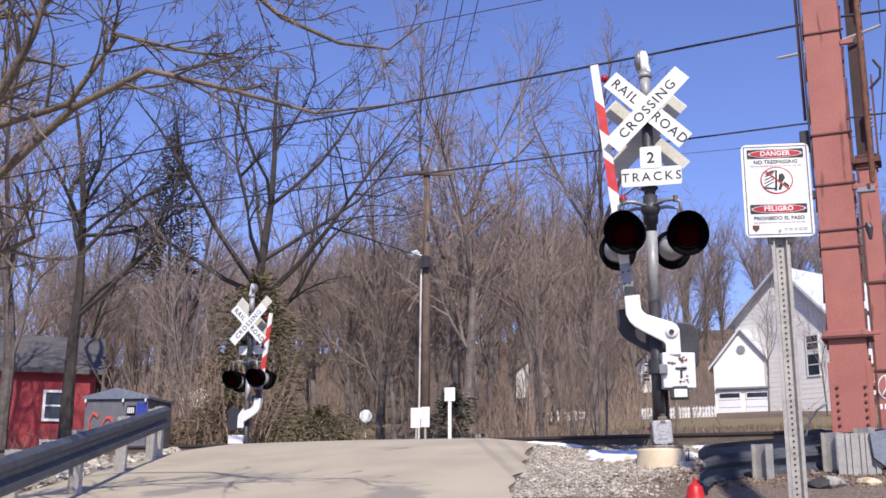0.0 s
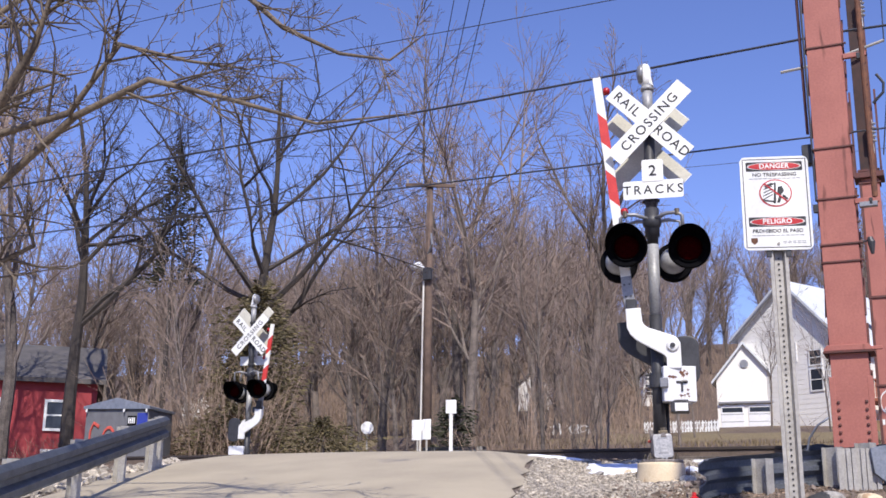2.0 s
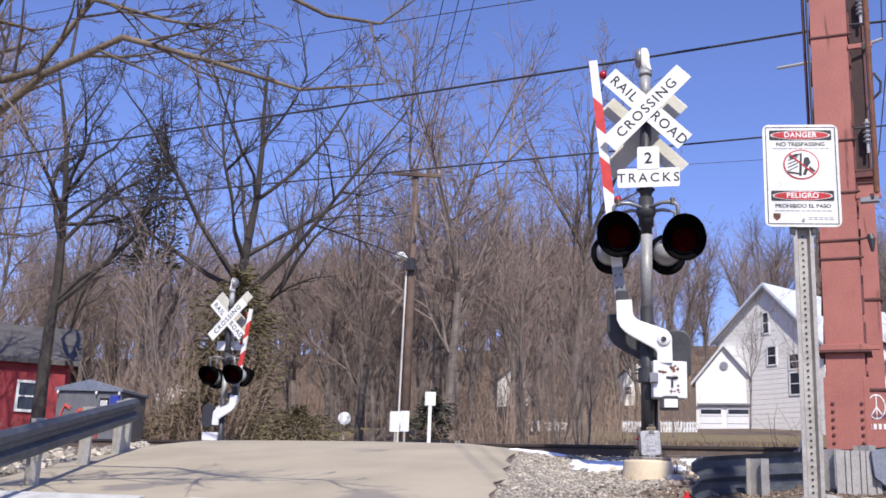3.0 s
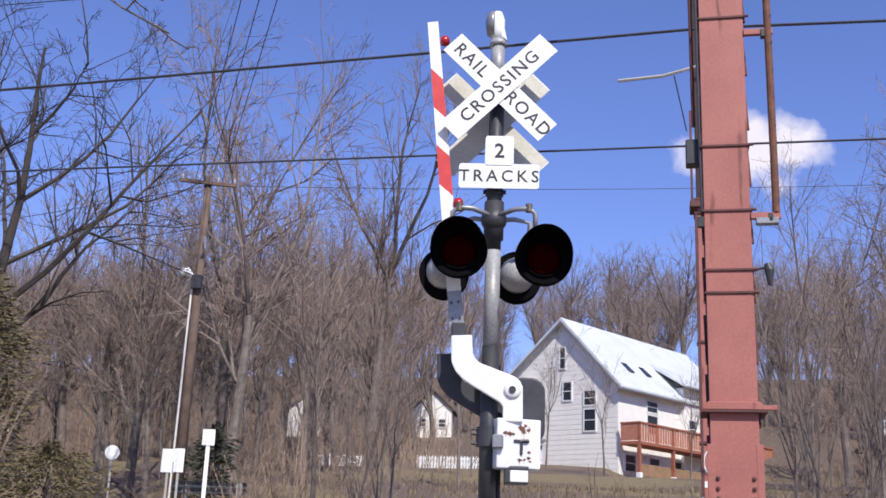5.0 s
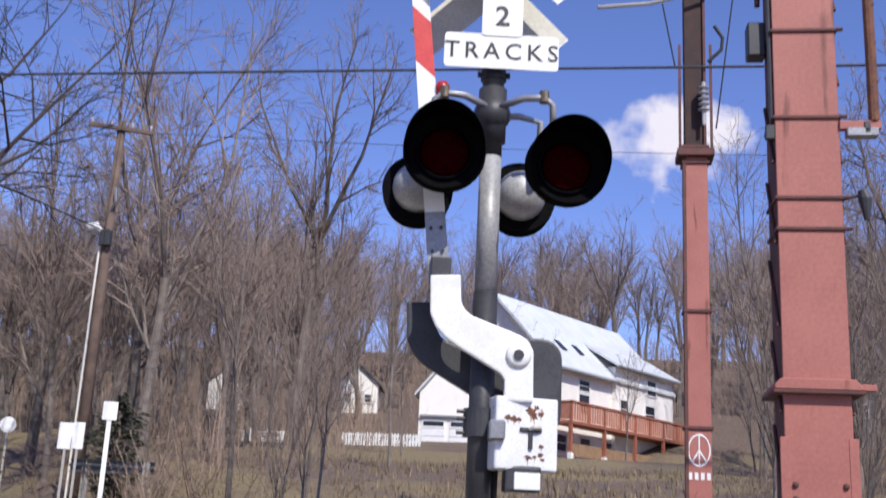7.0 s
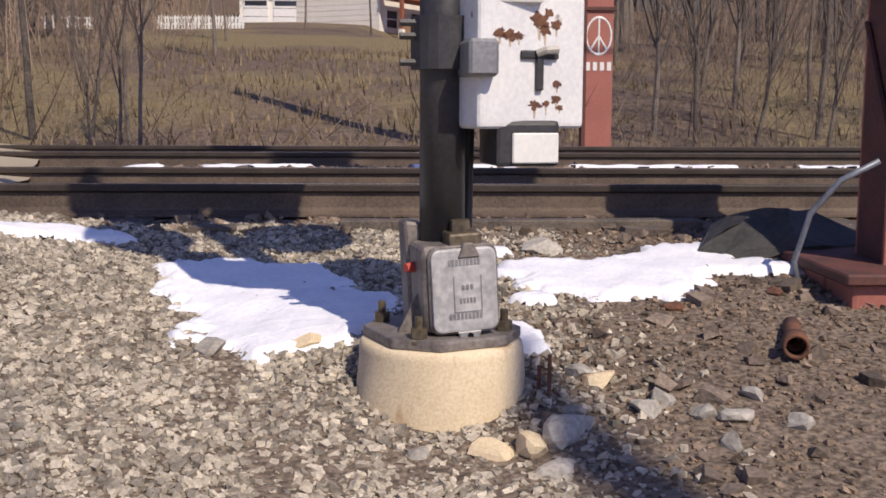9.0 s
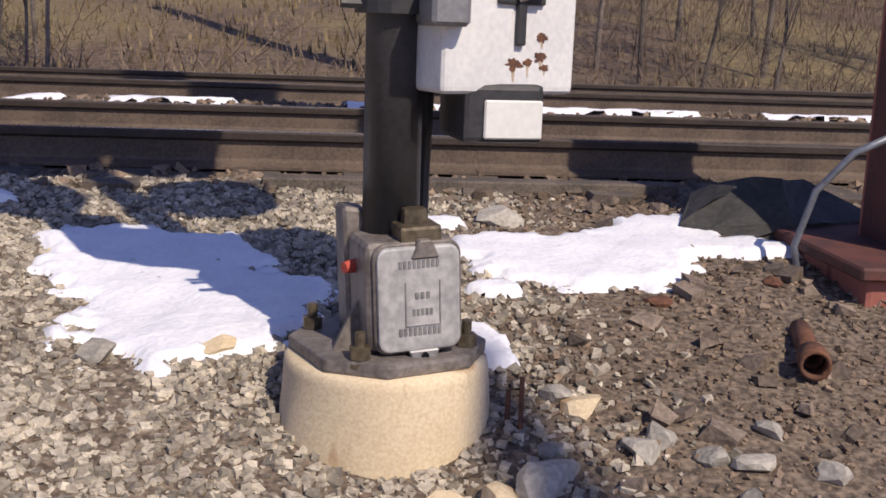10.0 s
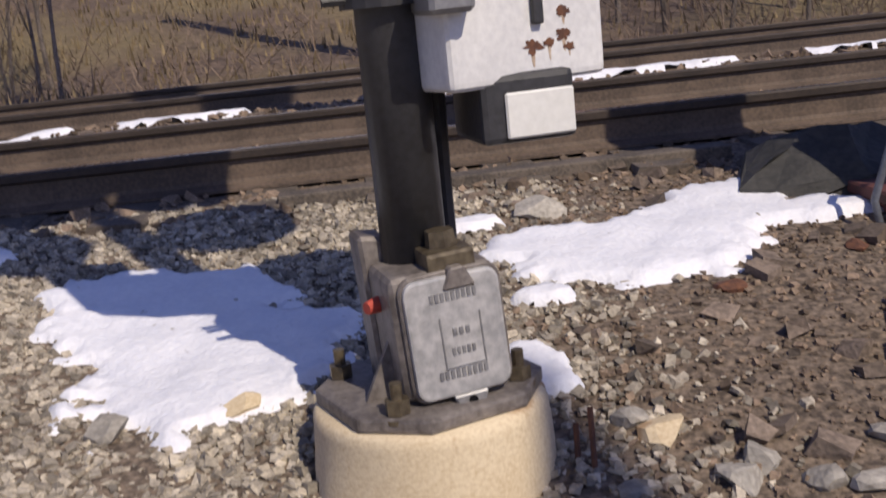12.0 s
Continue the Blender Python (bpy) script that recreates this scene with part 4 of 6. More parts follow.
    flat("drawing", [(-0.050, cz + 0.032), (-0.006, cz + 0.050), (-0.006, cz + 0.042), (-0.046, cz + 0.025)], -0.0034, "black")
    flat("slash", [(-0.052, cz + 0.044), (-0.047, cz + 0.049), (0.053, cz - 0.040), (0.048, cz - 0.045)], -0.0044, "red_paint")
    for z in (zc + 0.20, zc - 0.20):
        part("bolt", tube([(0, -0.001, z), (0, -0.006, z)], 0.007, 6), "galv", plate)
    for s2 in (-1, 1):
        part("back_clip", box(s2 * 0.045 - 0.012, s2 * 0.045 + 0.012, 0.006, 0.014, zc - 0.262, zc - 0.20, 0.002, 1), "dark_steel", s)
    return s


danger_sign()


# ---- guard rails ----
def w_beam(path, name="rail_beam"):
    """W-shaped beam swept along the path; local side to the left of the path's run."""
    prof = [(0.0, -0.155), (0.03, -0.155), (0.08, -0.115), (0.08, -0.06), (0.02, -0.02), (0.02, 0.02), (0.08, 0.06), (0.08, 0.115), (0.03, 0.155), (0.0, 0.155)]
    bm = bmesh.new()
    pts = [Vector(p) for p in path]
    rings = []
    for i, p in enumerate(pts):
        d = pts[min(i + 1, len(pts) - 1)] - pts[max(i - 1, 0)]
        side = Vector((-d.y, d.x, 0)).normalized()
        rings.append([bm.verts.new(p + side * a + Vector((0, 0, b))) for a, b in prof])
    for a, b in zip(rings, rings[1:]):
        for k in range(len(prof) - 1):
            bm.faces.new((a[k], a[k + 1], b[k + 1], b[k]))
    bmesh.ops.solidify(bm, geom=bm.faces[:], thickness=0.004)
    return bm


def guard_rail(name, label, path, posts, flip=False):
    g = thing(name, label, "guard rail", group="guard rails")
    part("rail_beam", w_beam(path), "galv_dark", g, smooth=False)
    for x, y, z in posts:
        zb = gz(x, y) - 0.3
        p = bmesh.new()
        for x0, x1, y0, y1 in ((-0.05, 0.05, -0.075, -0.068), (-0.05, 0.05, 0.068, 0.075), (-0.004, 0.004, -0.068, 0.068)):
            box(x0, x1, y0, y1, zb, z + 0.17, bm=p)
        part("post", p, "galv", g, m=pose(x, y, 0, 0, 0, 60))
    return g


def gr_path():
    a, b = Vector((-7.15, 0.30, 0.50)), Vector((-3.75, -6.1, -0.55))
    return [a.lerp(b, k / 8) for k in range(9)] + [(-2.6, -8.3, -0.85)]


lp = gr_path()
guard_rail("guard_rail", "weathered galvanised guard rail beside the road shoulder", lp, [(-7.2, 0.25, 0.48), (-6.95, -0.20, 0.40), (-6.15, -1.75, 0.16), (-5.15, -3.6, -0.14), (-4.2, -5.4, -0.44)])
arc = []
for k in range(13):
    a = radians(195 - 9 * k)
    arc.append((2.45 + 1.35 * math.cos(a), -3.1 + 1.35 * math.sin(a) * 0.9, -0.40 + 0.018 * k))
arc.append((3.4, -1.7, -0.16))
guard_rail("guard_rail", "curved galvanised guard rail end beside the tower", arc, [(1.45, -2.6, -0.36), (1.98, -2.05, -0.24), (2.25, -1.95, -0.2)])
guard_rail("guard_rail", "short far guard rail beyond the tracks", [(-12.1, 19.5, 1.32), (-10.8, 19.0, 1.30), (-9.5, 18.5, 1.26)], [(-11.6, 19.4, 1.3), (-9.7, 18.6, 1.25)])


def terminal(x, y, z, rz):
    """Broad galvanised end blocks of the rail, seen as upright corrugated plates."""
    t = thing("rail_terminal", "upright galvanised end plates of the guard rail", "guard rail", pose(x, y, z, 0, 0, rz))
    for k in range(3):
        b = bmesh.new()
        for q in range(3):
            x0 = -0.16 + k * 0.115 + q * 0.036
            box(x0, x0 + 0.036, -0.02 + 0.018 * (q % 2), 0.0 + 0.018 * (q % 2), -0.26, 0.16, bm=b)
        part("end_plate", b, "galv", t)
    part("shoe", slab([(0.10, 0.16), (0.26, 0.19), (0.27, -0.14), (0.20, -0.12), (0.12, -0.05)], -0.06, 0.0, 0.006, 1), "galv_dark", t)
    return t


terminal(2.20, -2.35, -0.26, 10)


def marker_cap(x, y):
    z = gz(x, y) - 0.14
    t = thing("hydrant_marker", "bright red rounded valve post", "post", pose(x, y, z))
    part("body", tube([(0, 0, -0.1), (0, 0, 0.10), (0, 0, 0.12), (0, 0, 0.14), (0, 0, 0.22), (0, 0, 0.26)], [0.085, 0.085, 0.11, 0.075, 0.06, 0.02], 20), "red_paint", t, smooth=True)
    part("cap_nut", tube([(0, 0, 0.25), (0, 0, 0.29)], 0.018, 6), "red_paint", t)


marker_cap(1.03, -3.45)


# ---- houses ----
def window(parent, m, w, h, panes=2):
    win = new("window")
    win.parent = parent
    win.matrix_basis = m
    part("pane", box(-w / 2, w / 2, -0.02, 0.03, -h / 2, h / 2), "glass", win)
    f = bmesh.new()
    for x0, x1, z0, z1 in ((-w / 2 - 0.1, -w / 2, -h / 2 - 0.1, h / 2 + 0.1), (w / 2, w / 2 + 0.1, -h / 2 - 0.1, h / 2 + 0.1), (-w / 2, w / 2, h / 2, h / 2 + 0.1), (-w / 2, w / 2, -h / 2 - 0.1, -h / 2), (-w / 2, w / 2, -0.03, 0.03)):
        box(x0, x1, -0.06, 0.03, z0, z1, bm=f)
    part("frame", f, "white_paint", win)
    return win


def gable_body(parent, x0, x1, y0, y1, z0, eave, ridge, wall, roof, axis_x=False, over=0.35):
    """Walls with gables on the y ends (ridge along y) and a two-sided roof with thickness."""
    xm = (x0 + x1) / 2
    b = slab([(x0, z0), (x1, z0), (x1, eave), (xm, ridge), (x0, eave)], y0, y1)
    part("wall", b, wall, parent)
    for s in (-1, 1):
        xe = x0 - over if s < 0 else x1 + over
        drop = (ridge - eave) / ((x1 - x0) / 2) * over
        part("roof", slab([(xm, ridge + 0.06), (xe, eave - drop + 0.06), (xe, eave - drop + 0.24), (xm, ridge + 0.26)], y0 - over, y1 + over), roof, parent)
    return b


def white_house():
    """Gabled house on the bank: gable to the tracks, a taller bay on its long side, raised deck, garage wing."""
    h = thing("white_house", "large white clapboard house with pale roof and deck", "house", pose(-6.17, 71.0, 5.38, 0, 0, -30.5))
    wl, wr, el, er, top, L, bay = 4.6, 4.75, 7.7, 6.5, 11.35, 17.6, 8.4
    part("wall", slab([(-wl, -2.5), (wr, -2.5), (wr, er), (0, top), (-wl, el)], 0, L), "siding", h)
    for k in range(30):
        z = -0.3 + 0.36 * k
        a = -wl if z < el else -wl * (top - z) / (top - el)
        b = wr if z < er else wr * (top - z) / (top - er)
        if b - a > 0.5:
            part("board", slab([(a + 0.02, z), (b - 0.02, z), (b - 0.02, z + 0.33), (a + 0.02, z + 0.33)], -0.035, -0.004), "siding", h)
    sl, sr = (top - el) / wl, (top - er) / wr
    for x1, e, sg in ((-wl - 0.4, el - 0.4 * sl, -1), (wr + 0.55, er - 0.55 * sr, 1)):
        r = part("roof", slab([(0, top + 0.05), (x1, e + 0.05), (x1, e + 0.26), (0, top + 0.28)], -0.5, L + 0.4), "roof_white", h)
        part("rake_board", slab([(0, top - 0.12), (x1, e - 0.12), (x1, e + 0.045), (0, top + 0.045)], -0.53, -0.40), "cast_grey", r)
        if sg > 0:
            part("gutter", box(x1 - 0.02, x1 + 0.14, -0.5, bay, e - 0.06, e + 0.10, 0.02, 1), "cast_grey", r)
    # taller bay towards the far end, flush with the eaves line
    part("bay_wall", box(wr - 1.2, wr + 0.35, bay, L + 0.3, -2.5, 7.15, 0.01, 1), "siding", h)
    part("bay_roof", slab([(wr - 2.2, 8.9), (wr + 0.85, 7.10), (wr + 0.85, 7.30), (wr - 2.2, 9.12)], bay - 0.5, L + 0.7), "roof_white", h)
    part("bay_gutter", box(wr + 0.83, wr + 0.97, bay - 0.5, L + 0.7, 7.05, 7.2, 0.02, 1), "cast_grey", h)
    for x, z, w, hh in ((2.35, 5.5, 0.95, 1.0), (2.35, 3.9, 0.95, 1.5), (0.35, 6.1, 0.7, 1.3), (-0.1, 8.6, 0.45, 1.5)):
        window(h, pose(x, -0.05, z), w, hh)
    for x, y, z, w, hh in ((wr, 4.4, 5.2, 1.4, 0.75), (wr, 4.4, 3.9, 1.4, 1.3), (wr + 0.35, 9.6, 4.1, 1.0, 1.3), (wr + 0.35, 14.1, 6.2, 1.4, 1.1), (wr + 0.35, 13.8, 4.1, 1.5, 1.3)):
        window(h, pose(x + 0.03, y, z, 0, 0, 90), w, hh)
    for y in (3.1, 5.5):
        part("skylight", box(-0.55, 0.55, -0.3, 0.3, 0.0, 0.12, 0.02, 1), "glass", h, m=pose(3.5, y, top - 3.5 * sr + 0.24, 0, 42, 0))
    # garage wing in front, turned to the drive
    g = new("garage_wing")
    g.parent = h
    g.matrix_basis = pose(-3.4, -0.9, 0.75, 0, 0, 33) @ Matrix.Scale(1.12, 4)
    part("garage_wall", slab([(-1.9, -2), (1.9, -2), (1.9, 3.3), (0, 5.6), (-1.9, 3.3)], 0, 3.0), "siding", g)
    for sg in (-1, 1):
        part("garage_roof", slab([(0, 5.62), (sg * 2.2, 2.95), (sg * 2.2, 3.12), (0, 5.82)], -0.3, 3.0), "roof_white", g)
    for x in (-0.92, 0.88):
        d = part("garage_door", box(x - 0.75, x + 0.75, -0.06, 0.02, -0.6, 1.55, 0.01, 1), "shop_white", g)
        part("door_glazing", box(x - 0.66, x + 0.66, -0.075, -0.062, 1.05, 1.35), "glass", d)
        for z in (-0.1, 0.4, 0.9):
            part("door_groove", box(x - 0.75, x + 0.75, -0.066, -0.061, z - 0.02, z + 0.02), "cast_grey", d)
    part("door_hood", box(-1.8, 1.8, -0.25, 0.0, 1.6, 1.75, 0.02, 1), "cast_grey", g)
    part("round_vent", tube([(0, -0.02, 4.3), (0, -0.08, 4.3)], 0.28, 20), "cast_grey", g)
    # deck on posts along the long side
    k = new("deck")
    k.parent = h
    x0, x1, d0, d1 = wr + 0.4, wr + 2.0, -0.4, 20.0
    part("deck_floor", box(x0, x1, d0, d1, 2.0, 2.25, 0.02, 1), "deck_wood", k)
    n = 9
    for q in range(n + 1):
        y = d0 + 0.1 + (d1 - d0 - 0.2) * q / n
        part("deck_post", box(x1 - 0.20, x1 - 0.04, y - 0.08, y + 0.08, 2.25, 3.55), "deck_wood", k)
        if q % 2 == 0:
            leg = part("deck_leg", box(x1 - 0.26, x1 - 0.04, y - 0.11, y + 0.11, -0.2, 2.0), "deck_wood", k)
            part("post_foot", box(x1 - 0.32, x1 + 0.02, y - 0.17, y + 0.17, -0.45, 0.1, 0.02, 1), "siding", leg)
    part("top_rail", box(x1 - 0.2, x1, d0, d1, 3.45, 3.58), "deck_wood", k)
    part("top_rail", box(x0, x1, d0, d0 + 0.14, 3.45, 3.58), "deck_wood", k)
    for q in range(60):
        y = d0 + 0.1 + (d1 - d0 - 0.2) * (q + 0.5) / 60
        part("baluster", box(x1 - 0.15, x1 - 0.09, y - 0.095, y + 0.095, 2.3, 3.44), "deck_pale", k)
    part("rail_board", box(x0, x1 - 0.2, d0 + 0.04, d0 + 0.10, 2.3, 3.44), "deck_pale", k)
    part("lower_band", box(x1 - 0.35, x1 - 0.28, d0, d1, -0.1, 0.75), "deck_tan", k, "tan boarded skirt under the deck")
    part("skirt_wall", box(x0, x1 + 0.25, d0 + 0.3, d1 - 4, -4.0, -0.4), "red_barn", k, "dark red retaining wall below the deck")
    for y in (1.4, 4.6, 8.0):
        window(h, pose(wr + 0.03, y, 0.9, 0, 0, 90), 1.3, 1.1)
    return h


white_house()


def small_house(x, y, z, rz, w, l, eave, ridge, wall, roof, label, windows=2, name="house"):
    h = thing(name, label, "house", pose(x, y, z, 0, 0, rz), group="far houses")
    gable_body(h, -w / 2, w / 2, 0, l, -2, eave, ridge, wall, roof, over=0.3)
    for k in range(windows):
        xx = -w / 2 + w * (k + 0.5) / windows
        for zz in ([0.9, eave - 0.9] if eave > 3.6 else [eave - 1.3]):
            window(h, pose(xx, -0.03, zz), 0.55 if w < 5 else 0.75, 0.7 if w < 5 else 1.0)
    return h


small_house(-20.2, 90, 9.5, 8, 3.6, 5.3, 3.0, 4.6, "siding", "roof_grey", "small white house among the bare trees", 2)
small_house(-32.8, 90, 9.9, 12, 3.0, 5, 2.4, 3.6, "siding", "roof_grey", "small white house among the bare trees", 1)
small_house(-47, 58, 5.0, 30, 7.5, 6, 2.4, 4.2, "siding", "roof_grey", "low pale house among the bare trees")
small_house(20.5, 84, 9.6, -10, 5, 5, 2.4, 4.2, "grey_metal", "roof_grey", "grey house with white trim far up the bank", 3)
red = small_house(-41.5, 13.4, 0.9, -48, 8.0, 16.0, 3.4, 5.1, "red_barn", "roof_grey", "red clapboard house with grey roof beyond the tracks", 0)
for yy in (3.0, 7.5, 12.0, 14.6):
    for zz in (2.1, 0.2):
        window(red, pose(4.03, yy, zz, 0, 0, 90), 0.8, 1.0)


def picket_fence(x0, x1, y, n, label):
    f = thing("picket_fence", label, "fence", group="white fences")
    for z in (0.2, 0.55):
        part("rail", box(x0, x1, y + 0.03, y + 0.08, gz((x0 + x1) / 2, y) + z, gz((x0 + x1) / 2, y) + z + 0.1), "white_paint", f)
    for k in range(n):
        x = x0 + (x1 - x0) * (k + 0.5) / n
        w = (x1 - x0) / n * 0.36
        g = gz(x, y)
        part("picket", slab([(x - w, g - 0.1), (x + w, g - 0.1), (x + w, g + 0.62), (x, g + 0.78), (x - w, g + 0.62)], y, y + 0.03), "white_paint", f)


picket_fence(-14.6, -9.6, 60, 26, "white picket fence below the white house")
picket_fence(-20.5, -17.0, 58, 3, "low white rail fence on the bank")


def relay_cabinet():
    c = thing("relay_cabinet", "grey steel relay cabinet with orange graffiti", "cabinet", pose(-16.75, 10.5, 0.0, 0, 0, 15) @ Matrix.Diagonal((0.5, 0.75, 0.95, 1)))
    part("body", box(-1.75, 1.75, 0, 2.1, 0, 2.1, 0.03, 2), "grey_metal", c)
    part("roof", slab([(-1.85, 2.1), (1.85, 2.1), (1.85, 2.18), (0, 2.42), (-1.85, 2.18)], -0.1, 2.2, 0.01, 1), "galv_dark", c)
    part("number_panel", box(0.62, 1.10, -0.03, 0.005, 1.66, 1.92), "black_paint", c, "dark panel with unreadable pale marks")
    for k in range(4):
        part("mark_bar", box(0.67 + k * 0.10, 0.73 + k * 0.10, -0.036, -0.028, 1.71, 1.87), "sign_white", c)
    part("blue_panel", box(1.16, 1.72, -0.03, 0.005, 1.55, 2.0), "blue", c)
    for x in (-1.65, 0.45, 1.7):
        part("roof_bolt", tube([(x, -0.1, 2.06), (x, -0.14, 2.06)], 0.05, 8), "white_paint", c)
    # sprayed strokes
    for pts in ([(-0.95, 1.62), (-1.25, 1.72), (-1.42, 1.5), (-1.44, 1.1), (-1.40, 0.7), (-1.2, 0.55)], [(-0.38 + 0.36 * math.cos(a), 1.18 + 0.42 * math.sin(a)) for a in np.linspace(0, 6.28, 15)], [(0.42 + 0.24 * math.cos(a), 1.10 + 0.34 * math.sin(a)) for a in np.linspace(-1, 3.6, 11)]):
        part("graffiti", tube([(x, -0.012, z) for x, z in pts], 0.055, 5), "graffiti", c)
    return c


relay_cabinet()


def utility_pole(x, y, top, lamp_z, label, arm=True, lean=0.0, thick=1.0):
    z = gz(x, y)
    p = thing("utility_pole", label, "utility pole", pose(x, y, z - 0.3, 0, lean, 0), group="utility poles")
    H = top - z + 0.3
    part("pole", tube([(0, 0, 0), (0, 0, H * 0.5), (0, 0, H)], [0.17 * thick, 0.145 * thick, 0.11 * thick], 12), "pole_wood", p, smooth=True)
    if arm:
        part("crossarm", box(-0.9, 0.9, -0.19, -0.10, H - 0.32, H - 0.20, 0.01, 1), "pole_wood", p, m=pose(0, 0, 0, 0, 0, 26))
        for xx in (-0.82, -0.3, 0.3, 0.82):
            part("pin_insulator", tube([(xx, -0.14, H - 0.2), (xx, -0.14, H - 0.12), (xx, -0.14, H - 0.04)], [0.02, 0.045, 0.03], 8), "insulator", p, m=pose(0, 0, 0, 0, 0, 26))
        part("conduit", tube([(-0.22, -0.10, 0.2), (-0.20, -0.12, 0.6), (-0.15, -0.12, lamp_z - z), (-0.12, -0.1, lamp_z - z + 0.3)], 0.032, 6), "pale_conduit", p, "pale riser conduit")
        part("riser_bracket", tube([(0.0, -0.1, lamp_z - z + 0.9), (0.22, -0.25, lamp_z - z + 1.2), (0.18, -0.25, lamp_z - z + 1.6)], 0.04, 6), "cast_grey", p)
        part("street_light", tube([(-0.05, -0.1, lamp_z - z + 0.2), (-0.25, -0.35, lamp_z - z + 0.45), (-0.4, -0.5, lamp_z - z + 0.35)], [0.06, 0.13, 0.12], 10), "shop_white", p, "small white floodlight", smooth=True)
        part("transformer_box", box(-0.12, 0.2, -0.3, -0.12, lamp_z - z - 0.1, lamp_z - z + 0.35, 0.02, 1), "dark_steel", p)
    return p


utility_pole(-13.05, 22.0, 11.3, 7.9, "weathered wooden utility pole with crossarm and white lamp")
# Unseen pole, added and leaned so its shadow runs past the foundation.
utility_pole(3.06, -8.6, 10.6, 6, "unseen leaning pole added to cast a shadow by the foundation", arm=False, lean=10.4, thick=0.95)
utility_pole(9.6, -20.6, 11.4, 7.5, "wooden utility pole with crossarm beside the approach road")
for dx in (-0.38, 0.0, 0.38):
    wire(((9.6 + dx * 0.5, -20.6 + dx * 0.25, 11.0), (-13.05 + dx, 22.0 + dx * 0.45, 11.15)), 0.011, "bundled utility wires crossing over the road", 0.25)
# Unseen wire, added to join the leaning pole to its neighbour.
wire(((9.6, -20.6, 10.8), (5.2, -8.6, 10.0)), 0.01, "unseen wire added to the leaning pole", 0.2)
wire(((-13.0, 22, 11.0), (-60, 30, 9.5)), 0.012, "utility wire beyond the tracks", 0.5)
wire(((-13.0, 22, 11.0), (30, 34, 15)), 0.010, "utility wire beyond the tracks", 0.6)
wire(((-13.0, 22, 9.6), (-60, 30, 8.2)), 0.012, "utility wire beyond the tracks", 0.5)


def plate_sign(x, y, zt, w, h, name, label, post_w=0.03, mt="sign_white", round_=False, rz=20):
    z = gz(x, y)
    s = thing(name, label, "sign", pose(x, y, z, 0, 0, rz))
    H = zt - z
    part("post", box(-post_w, post_w, 0, 0.03, -0.3, H - 0.05), "sign_white" if post_w > 0.035 else "galv", s)
    out = round_rect(w, h, min(w, h) * (0.5 if round_ else 0.06), 0, H - h / 2)
    part("plate", slab(out, -0.02, -0.012), mt, s)
    return s


plate_sign(-8.75, 14.2, 2.35, 0.28, 0.36, "delineator_sign", "white post with a small pale sign", 0.045)
plate_sign(-11.7, 18.4, 2.25, 0.36, 0.62, "road_sign", "white road sign panel seen from the far side")
plate_sign(-11.3, 18.2, 2.25, 0.26, 0.62, "road_sign", "white road sign panel seen from the far side")
plate_sign(-17.6, 26.2, 3.0, 0.5, 0.5, "round_sign", "small round white railroad advance sign", 0.03, round_=True)


